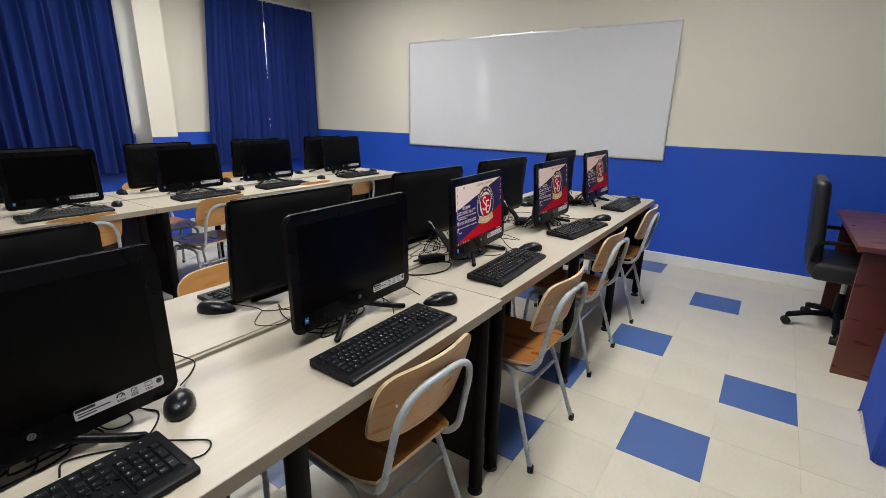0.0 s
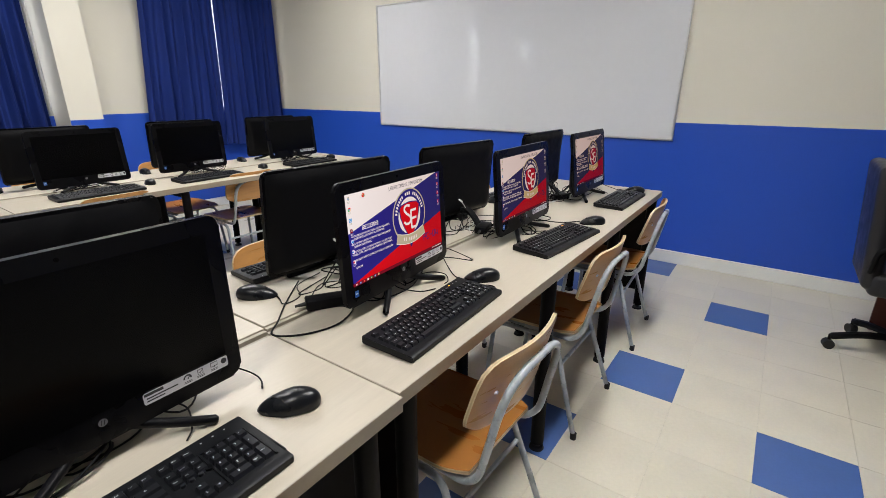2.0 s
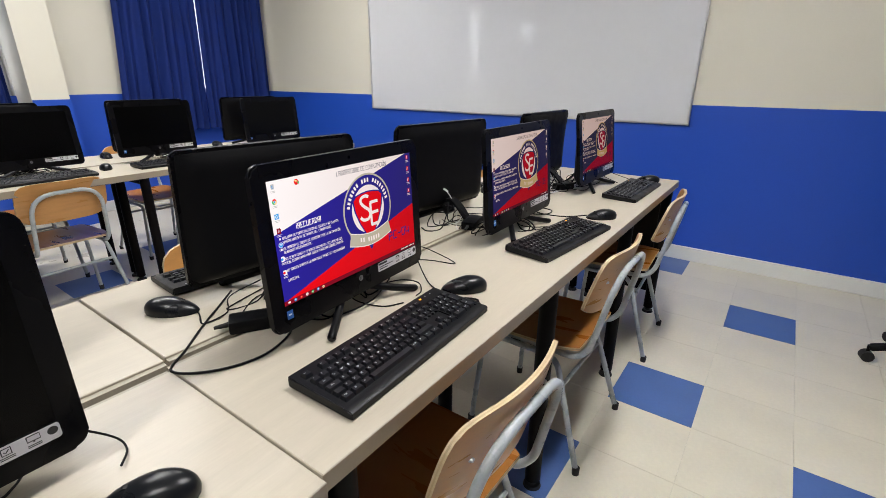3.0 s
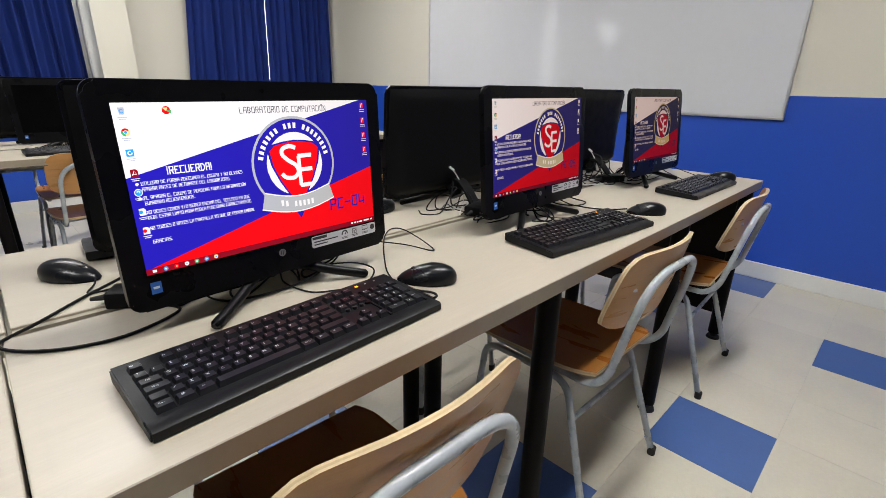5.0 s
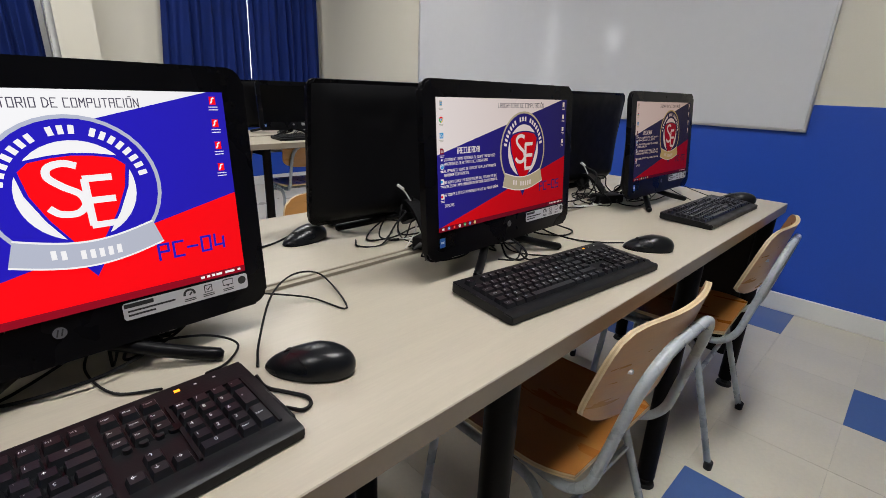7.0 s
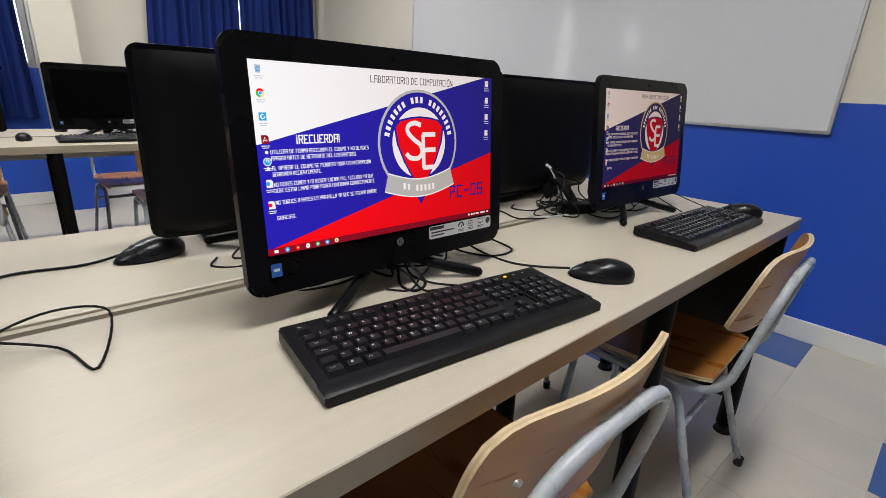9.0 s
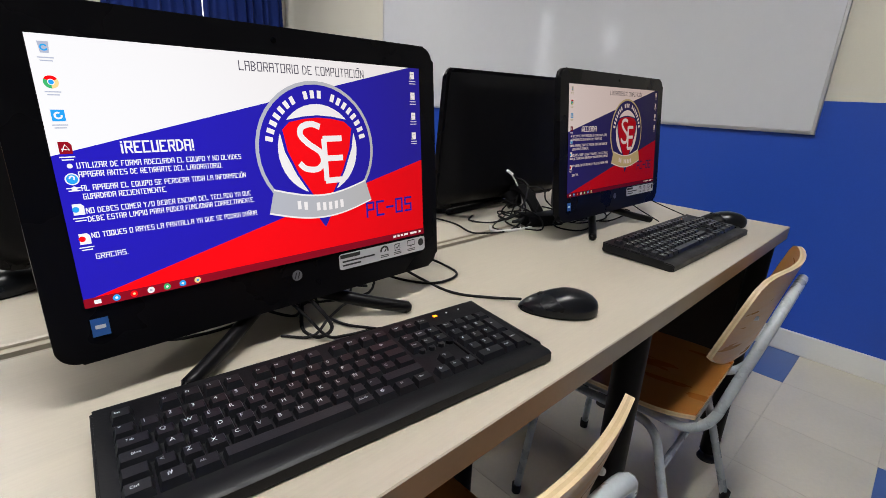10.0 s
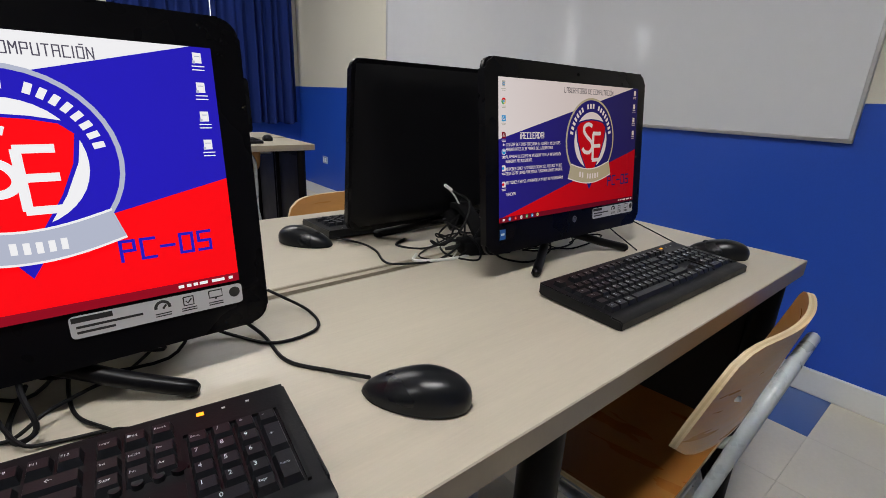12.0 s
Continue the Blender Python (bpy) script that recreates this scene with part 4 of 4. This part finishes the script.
# ---- chairs ----
def chair_parts():
    """Stacking school chair, facing local -x; origin on the floor under the seat's middle."""
    t = thing("school_chair", pose(0, 0, 0), "orange plywood school chair on grey tubular legs", "chair", "school chairs")

    def seat(s, q, d):
        x, y = -0.19 + 0.39 * s, -0.19 + 0.38 * q
        k = 1 - 0.16 * max(0, (s - 0.75) / 0.25) ** 2 - 0.08 * max(0, (0.2 - s) / 0.2) ** 2
        z = 0.445 - 0.014 * math.sin(math.pi * s) * (1 - (2 * q - 1) ** 2) + 0.012 * s - 0.03 * max(0, 0.15 - s) ** 1.0
        return Vector((x, y * k, z - d))

    part("seat", sheet(bmesh.new(), 16, 16, seat, 0.012, 3), [M_PLY, M_PLYEDGE, M_PLYDARK], t, "orange lacquered plywood seat", True)

    def back(s, q, d):
        c = abs(2 * s - 1)
        k = 1 - 0.07 * abs(2 * q - 1) ** 4
        x = 0.232 + 0.048 * q - 0.036 * c ** 2
        z = 0.69 + 0.212 * (q - 0.5) * (1 - 0.24 * c ** 8)
        return Vector((x + d, (s - 0.5) * 0.40 * k, z))

    part("backrest", sheet(bmesh.new(), 18, 8, back, 0.011, 3), [M_PLYBACK, M_PLYEDGE, M_PLYDARK], t, "curved pale plywood backrest", True)
    r = 0.0105
    arch = [(-0.13, -0.15, 0.415), (0.19, -0.16, 0.415), (0.232, -0.165, 0.46), (0.292, -0.152, 0.742), (0.292, 0.152, 0.742), (0.232, 0.165, 0.46), (0.19, 0.16, 0.415), (-0.13, 0.15, 0.415)]
    part("back_tube", tube(bmesh.new(), round_path(arch, 0.11, 8), r, 10), M_TUBE, t, "grey painted steel tube", True)
    for s in (-1, 1):
        side = [(-0.185, s * 0.205, 0.012), (-0.155, s * 0.175, 0.402), (0.13, s * 0.175, 0.402), (0.255, s * 0.215, 0.012)]
        part("leg_tube", tube(bmesh.new(), round_path(side, 0.05, 6), r, 10), M_TUBE, t, smooth=True)
        for fx, fy in ((-0.1855, s * 0.2055), (0.2558, s * 0.2153)):
            part("rubber_foot", cyl(bmesh.new(), (fx, fy, 0), (fx, fy, 0.028), 0.0125, 0.0135, 12), M_RUBBER, t, smooth=True)
    part("brace", cyl(bmesh.new(), (0.16, -0.183, 0.30), (0.16, 0.183, 0.30), 0.008, seg=8), M_TUBE, t, smooth=True)
    part("brace", cyl(bmesh.new(), (-0.158, -0.18, 0.36), (-0.158, 0.18, 0.36), 0.008, seg=8), M_TUBE, t, smooth=True)
    for s in (-1, 1):
        part("rivet", cyl(bmesh.new(), (0.250, s * 0.135, 0.70), (0.2575, s * 0.135, 0.701), 0.006, 0.004, 10), M_ALU, t, smooth=True)
    return t


base_chair = chair_parts()
base_chair.matrix_basis = pose(-0.15, 0.368, 0, 0, 0, -1.8)
for x, y, a in ((-0.215, -0.45, -3), (-0.196, 1.222, -1.0), (-0.198, 2.07, 3.0), (-0.2, -1.27, 0)):
    copy_thing(base_chair, pose(x, y, 0, 0, 0, a))
for x, y, a in ((-0.80, -0.39, 182), (-0.80, 0.465, 178), (-0.80, 1.215, 180), (-0.78, 1.94, 180), (-0.8, -1.2, 180)):
    copy_thing(base_chair, pose(x, y, 0, 0, 0, a))
for x, y, a in ((-2.81, -0.38, 0), (-2.79, 0.46, 3), (-2.88, 1.40, 0), (-2.95, 2.06, -4)):
    copy_thing(base_chair, pose(x, y, 0, 0, 0, a))
for x, y, a in ((-3.46, -0.42, 180), (-3.46, 0.47, 180), (-3.46, 1.28, 183)):
    copy_thing(base_chair, pose(x, y, 0, 0, 0, a))

# ---- teacher's corner ----
def desk():
    t = thing("teacher_desk", pose(1.125, 1.75, 0), "dark red mahogany laminate desk with panel sides", "desk")
    part("desktop", box(bmesh.new(), 0, 0.66, 0, 1.27, 0.748, 0.776, 0.003, 2), M_MAHOGANY, t)
    for y in (0.125, 1.19):
        part("end_panel", box(bmesh.new(), 0.04, 0.62, y, y + 0.022, 0.0, 0.7475, 0.002, 1), M_MAHOGANY, t)
    part("modesty_panel", box(bmesh.new(), 0.60, 0.618, 0.148, 1.189, 0.25, 0.7475, 0.002, 1), M_MAHOGANY, t)


desk()


def office_chair():
    t = thing("office_chair", pose(1.205, 2.60, 0), "black leatherette swivel office chair on five castors", "office chair")

    def pad(x0, x1, y0, y1, z0, z1, lean=0.0):
        bm = box(bmesh.new(), x0, x1, y0, y1, z0, z1, 0.035, 4)
        for v in bm.verts:
            v.co.x -= lean * (v.co.z - z0)
        return bm

    part("seat", pad(-0.19, 0.27, -0.235, 0.235, 0.39, 0.515), M_LEATHER, t, smooth=True)
    part("backrest", pad(-0.215, -0.135, -0.225, 0.225, 0.415, 1.03, 0.09), M_LEATHER, t, smooth=True)
    for s in (-1, 1):
        arm = [(-0.2, s * 0.235, 0.52), (-0.19, s * 0.275, 0.66), (0.12, s * 0.275, 0.655), (0.15, s * 0.262, 0.46), (0.05, s * 0.19, 0.43)]
        part("armrest", tube(bmesh.new(), round_path(arm, 0.06), 0.013, 8), M_PLASTIC, t, smooth=True)
    part("gas_column", cyl(bmesh.new(), (0.02, 0, 0.26), (0.02, 0, 0.42), 0.016), M_ALU, t, "bare steel gas column", True)
    part("column_cover", cyl(bmesh.new(), (0.02, 0, 0.09), (0.02, 0, 0.27), 0.035, 0.026), M_PLASTIC, t, smooth=True)
    for k in range(5):
        a = radians(72 * k + 194)
        c, s = math.cos(a), math.sin(a)
        part("base_arm", tube(bmesh.new(), smooth_path([(0.02 + 0.02 * c, 0.02 * s, 0.115), (0.02 + 0.15 * c, 0.15 * s, 0.105), (0.02 + 0.27 * c, 0.27 * s, 0.075)], 3), 0.02, 8), M_PLASTIC, t, smooth=True)
        cx, cy = 0.02 + 0.28 * c, 0.28 * s
        castor = part("castor", cyl(bmesh.new(), (cx + 0.02 * s, cy - 0.02 * c, 0.027), (cx - 0.02 * s, cy + 0.02 * c, 0.027), 0.027, seg=16), M_RUBBER, t, smooth=True)
        part("castor_stem", cyl(bmesh.new(), (cx, cy, 0.05), (cx, cy, 0.085), 0.008), M_STEEL, castor)


office_chair()


def cloth_table():
    t = thing("draped_table", pose(1.266, 1.055, 0), "small table under a blue cloth with a frayed hem", "table")
    bm = box(bmesh.new(), 0.04, 0.66, 0.04, 0.42, 0.68, 0.70)
    part("tabletop", bm, M_TOP, t)
    for x in (0.06, 0.64):
        for y in (0.06, 0.40):
            part("leg", cyl(bmesh.new(), (x, y, 0), (x, y, 0.68), 0.015), M_STEEL, t, smooth=True)
    bm = bmesh.new()
    out = rounded(0.70, 0.46, 0.03, 4)
    n = len(out)
    rings = []
    for z, k in ((0.705, 0.985), (0.69, 1.0), (0.35, 1.01), (0.012, 1.02)):
        rings.append([bm.verts.new((0.35 + u * k + (0.012 * math.sin(i * 2.3) * (0.7 - z)), 0.23 + v * k + 0.012 * math.sin(i * 1.7) * (0.7 - z), z)) for i, (u, v) in enumerate(out)])
    for a, b in zip(rings, rings[1:]):
        for i in range(n):
            bm.faces.new((a[i], a[(i + 1) % n], b[(i + 1) % n], b[i]))
    bm.faces.new(rings[0])
    part("cloth", bm, M_CLOTH, t, "blue woven cloth", True)
    bm = bmesh.new()
    rnd = random.Random(3)
    for i in range(n):
        a, b = rings_out(out, i)
        for q in range(14):
            u, v = a[0] + (b[0] - a[0]) * q / 14, a[1] + (b[1] - a[1]) * q / 14
            tube(bm, [(0.35 + u * 1.02, 0.23 + v * 1.02, 0.016), (0.35 + u * 1.03 + rnd.uniform(-0.004, 0.004), 0.23 + v * 1.03 + rnd.uniform(-0.004, 0.004), 0.001)], 0.0012, 4)
    part("frayed_hem", bm, M_CLOTH, t)


def rings_out(out, i):
    return out[i], out[(i + 1) % len(out)]


cloth_table()

# wall socket by the corner
t = thing("wall_socket", pose(-4.42, WALL_Y - 0.004, 0.40), "double wall socket on the blue wall", "socket")
part("plate", box(bmesh.new(), -0.055, 0.055, -0.010, 0, -0.038, 0.038, 0.004, 2), M_SOCKET, t)
for x in (-0.022, 0.022):
    part("outlet", box(bmesh.new(), x - 0.014, x + 0.014, -0.013, -0.0105, -0.022, 0.022, 0.001, 1), M_WHITEPL, t)
    
# ---- cables ----
def power_brick(x, y, turn):
    t = thing("power_adapter", pose(x, y, TABLE_Z, 0, 0, turn), "black power adapter brick among cables on the table", "power adapter", "power adapters")
    part("case", box(bmesh.new(), -0.026, 0.026, -0.055, 0.055, 0, 0.030, 0.005, 2), M_PLASTIC, t, smooth=True)
    part("strain_relief", cyl(bmesh.new(), (0, -0.055, 0.015), (0, -0.085, 0.012), 0.006, 0.0035), M_RUBBER, t, smooth=True)


def white_lead(x, y):
    """A white network lead hanging from the back of a turned-away computer."""
    cable([(x + 0.052, y - 0.028, z + 0.113), (x + 0.058, y - 0.016, z + 0.095), (x + 0.072, y - 0.002, z + 0.055), (x + 0.085, y - 0.012, z + 0.014), (x + 0.11, y - 0.05, z), (x + 0.15, y - 0.10, z)], 0.0019, M_WCABLE, "white network cable looped on the table")
    cable([(x + 0.060, y + 0.004, z + 0.075), (x + 0.076, y + 0.012, z + 0.05), (x + 0.098, y + 0.004, z + 0.022), (x + 0.105, y - 0.035, z + 0.004), (x + 0.08, y - 0.075, z), (x + 0.06, y - 0.09, z)], 0.0019, M_WCABLE, "white network cable looped on the table")
    t = thing("cable_plug", pose(x + 0.050, y - 0.034, z + 0.120, 0, 35, 60), "clear white network plug on the computer's back", "cable plug", "cable plugs")
    part("plug_body", box(bmesh.new(), -0.010, 0.010, -0.0045, 0.0045, -0.0035, 0.0035, 0.001, 1), M_WHITEPL, t)


def bundle(x, y, seed):
    """Black leads that leave a turned-away computer's back and fall in open loops to the table."""
    rnd = random.Random(seed)
    for k in range(4):
        y0, out, side = y + rnd.uniform(-0.05, 0.07), rnd.uniform(0.08, 0.19), rnd.uniform(-0.17, 0.10)
        pts = [(x + 0.045, y0, z + rnd.uniform(0.03, 0.08)), (x + 0.07 + 0.2 * out, y0 + 0.2 * side, z + rnd.uniform(0.03, 0.075)), (x + out, y0 + 0.5 * side, z + rnd.uniform(0.015, 0.05)),
               (x + out * 1.1, y0 + side, z), (x + 0.6 * out + 0.02, y0 + 1.3 * side - 0.02, z), (x + 0.03, y0 + side * 0.8 + rnd.uniform(-0.06, 0.06), z)]
        cable(pts, rnd.choice((0.0015, 0.0018, 0.0022)))


z = TABLE_Z + 0.003
for k, (y, x, turn, number, *_r) in enumerate(NEAR):
    tangle(x, y, 20 + k, 5, 1)
for k, (y, x, turn) in enumerate(AWAY):
    tangle(x, y, 40 + k, 2, -1)
    white_lead(x, y)
    bundle(x, y, 70 + k)
for k in range(5):
    tangle(-2.93, -1.15 + 0.81 * k, 60 + k, 4, 1, k in (1, 3))
power_brick(-0.452, 0.205, -32)
power_brick(-0.445, 1.935, -20)
power_brick(-0.47, 1.12, 15)
# computer D
cable([(-0.40, 1.40, z + 0.03), (-0.345, 1.435, z), (-0.265, 1.436, z), (-0.215, 1.468, z), (-0.168, 1.492, z + 0.007)], 0.0024)
cable([(-0.40, 1.36, z + 0.02), (-0.36, 1.405, z), (-0.311, 1.442, z), (-0.318, 1.50, z), (-0.372, 1.512, z + 0.002), (-0.434, 1.477, z + 0.02)], 0.0022)
cable([(-0.36, 1.20, z + 0.05), (-0.29, 1.205, z + 0.035), (-0.262, 1.212, z + 0.012), (-0.268, 1.196, z), (-0.30, 1.19, z), (-0.33, 1.205, z + 0.02)], 0.0026)
cable([(-0.35, 1.18, z + 0.04), (-0.285, 1.185, z + 0.03), (-0.255, 1.20, z + 0.006), (-0.25, 1.225, z), (-0.242, 1.26, z), (-0.225, 1.28, z + 0.004)], 0.002)
cable([(-0.39, 1.325, z), (-0.34, 1.285, z), (-0.31, 1.255, z + 0.01), (-0.285, 1.22, z + 0.012), (-0.275, 1.19, z), (-0.30, 1.16, z)], 0.002)
cable([(-0.36, 1.24, z + 0.02), (-0.33, 1.235, z), (-0.28, 1.24, z), (-0.235, 1.262, z + 0.004)], 0.002)
# computer C
cable([(-0.215, 0.575, z), (-0.185, 0.574, z), (-0.160, 0.588, z), (-0.137, 0.601, z), (-0.121, 0.599, z), (-0.117, 0.586, z), (-0.128, 0.572, z + 0.004)], 0.0024)
cable([(-0.235, 0.585, z), (-0.29, 0.612, z + 0.004), (-0.37, 0.67, z + 0.03), (-0.43, 0.74, z + 0.03), (-0.44, 0.80, z + 0.01), (-0.307, 0.77, z), (-0.38, 0.74, z + 0.002), (-0.42, 0.66, z + 0.02)])
cable([(-0.36, 0.47, z + 0.02), (-0.33, 0.55, z + 0.018), (-0.30, 0.585, z + 0.006), (-0.27, 0.56, z), (-0.262, 0.53, z)])
cable([(-0.40, 0.43, z + 0.01), (-0.36, 0.42, z), (-0.289, 0.436, z), (-0.262, 0.48, z)])
cable([(-0.42, 0.22, z), (-0.371, 0.234, z), (-0.335, 0.146, z), (-0.36, 0.06, z), (-0.424, 0.008, z), (-0.475, 0.06, z), (-0.541, 0.13, z), (-0.60, 0.2, z), (-0.64, 0.26, z + 0.01)], 0.0026)
cable([(-0.66, 0.165, z + 0.006), (-0.60, 0.155, z), (-0.552, 0.138, z), (-0.56, 0.20, z), (-0.634, 0.25, z), (-0.62, 0.33, z + 0.02)])
cable([(-0.48, 0.2, z + 0.01), (-0.53, 0.22, z), (-0.58, 0.30, z), (-0.55, 0.38, z), (-0.60, 0.42, z + 0.03)])
# computer E
cable([(-0.36, 2.12, z + 0.01), (-0.372, 2.2, z + 0.02), (-0.385, 2.28, z + 0.028), (-0.33, 2.27, z + 0.012), (-0.262, 2.235, z)])
cable([(-0.38, 2.33, z + 0.05), (-0.33, 2.38, z + 0.02), (-0.235, 2.37, z)])
cable([(-0.54, 2.0, z + 0.05), (-0.475, 1.985, z + 0.01), (-0.44, 1.90, z), (-0.446, 1.819, z), (-0.471, 1.775, z), (-0.50, 1.80, z)], 0.0032, M_WCABLE, "white network cable looped on the table")
cable([(-0.68, 1.70, z + 0.006), (-0.62, 1.742, z), (-0.56, 1.742, z), (-0.50, 1.722, z), (-0.472, 1.735, z), (-0.45, 1.82, z), (-0.47, 1.90, z + 0.03), (-0.55, 1.96, z + 0.09)], 0.0024)
cable([(-0.55, 1.93, z + 0.11), (-0.50, 1.94, z + 0.09), (-0.49, 1.90, z + 0.03), (-0.52, 1.84, z), (-0.57, 1.80, z), (-0.60, 1.84, z)], 0.0026)
# computers A and B
cable([(-0.205, -1.05, z), (-0.16, -1.015, z), (-0.115, -0.985, z), (-0.088, -1.01, z), (-0.105, -1.045, z), (-0.13, -1.062, z)])
cable([(-0.215, -1.06, z), (-0.255, -1.02, z), (-0.292, -1.0, z), (-0.325, -1.012, z), (-0.36, -1.04, z + 0.01)])
cable([(-0.35, -1.10, z + 0.01), (-0.31, -1.085, z), (-0.30, -1.05, z), (-0.335, -1.04, z), (-0.37, -1.07, z + 0.015)])
cable([(-0.225, -1.09, z), (-0.26, -1.14, z), (-0.272, -1.175, z), (-0.235, -1.19, z)])
cable([(-0.345, -0.925, z + 0.006), (-0.39, -0.878, z), (-0.434, -0.846, z), (-0.48, -0.85, z), (-0.523, -0.87, z + 0.01)])
cable([(-0.34, -0.18, z + 0.05), (-0.31, -0.13, z + 0.01), (-0.28, -0.125, z), (-0.245, -0.145, z + 0.005)])
cable([(-0.34, -0.30, z + 0.03), (-0.29, -0.275, z + 0.02), (-0.245, -0.29, z + 0.004), (-0.225, -0.31, z)])
cable([(-0.69, -0.585, z + 0.006), (-0.62, -0.55, z), (-0.56, -0.54, z), (-0.53, -0.46, z), (-0.57, -0.40, z + 0.03)])
cable([(-0.56, -0.50, z), (-0.50, -0.53, z), (-0.44, -0.545, z), (-0.38, -0.55, z), (-0.36, -0.50, z + 0.02)])
# far mouse beside the turned-away computer D
cable([(-0.715, 0.88, z + 0.006), (-0.69, 0.80, z), (-0.70, 0.70, z), (-0.65, 0.62, z), (-0.60, 0.60, z)], 0.0024)

# ---- floor tiles ----
PITCH_X, PITCH_Y, X0, Y0 = 0.3305, 0.334, 0.014, 0.492
BLUE_TILES = {(1, 0), (2, 2), (0, 3), (1, 6), (-1, 8), (-1, -1), (-1, 1), (-3, -3), (-3, 0), (-2, 6), (-11, 2), (-3, 4), (-10, 0), (-6, 1), (-8, 5), (-6, -4), (3, -3), (4, 4), (-12, 6), (1, -5), (-5, 7)}
TILE_MESH = {}


def tile_verts(w, d):
    c = 0.0006
    bm = bmesh.new()
    box(bm, -w / 2, w / 2, -d / 2, d / 2, -0.0035, 0.0)
    for v in bm.verts:
        if v.co.z > -0.001:
            v.co.x -= math.copysign(c * 0.5, v.co.x)
            v.co.y -= math.copysign(c * 0.5, v.co.y)
    return bm


rest = bmesh.new()
for i in range(-16, 16):
    for j in range(-17, 10):
        x0, x1 = max(X0 + i * PITCH_X, WALL_X), min(X0 + (i + 1) * PITCH_X, RIGHT_X)
        y0, y1 = max(Y0 + j * PITCH_Y, BACK_Y), min(Y0 + (j + 1) * PITCH_Y, WALL_Y)
        if x1 - x0 < 0.01 or y1 - y0 < 0.01:
            continue
        w, d = x1 - x0 - 0.0007, y1 - y0 - 0.0007
        blue = (i, j) in BLUE_TILES
        if blue or (-6 <= i <= 5 and -8 <= j <= 9):
            key = (round(w, 3), round(d, 3), blue)
            if key not in TILE_MESH:
                bm = tile_verts(w, d)
                me = bpy.data.meshes.new("tile")
                bm.to_mesh(me)
                bm.free()
                me.materials.append(M_TILE_B if blue else M_TILE)
                TILE_MESH[key] = me
            share("tile", TILE_MESH[key], floor, pose((x0 + x1) / 2, (y0 + y1) / 2, 0))
        else:
            box(rest, x0 + 0.0006, x1 - 0.0006, y0 + 0.0006, y1 - 0.0006, -0.0035, 0.0)
part("tiles", rest, M_TILE, floor, kind="stuff")
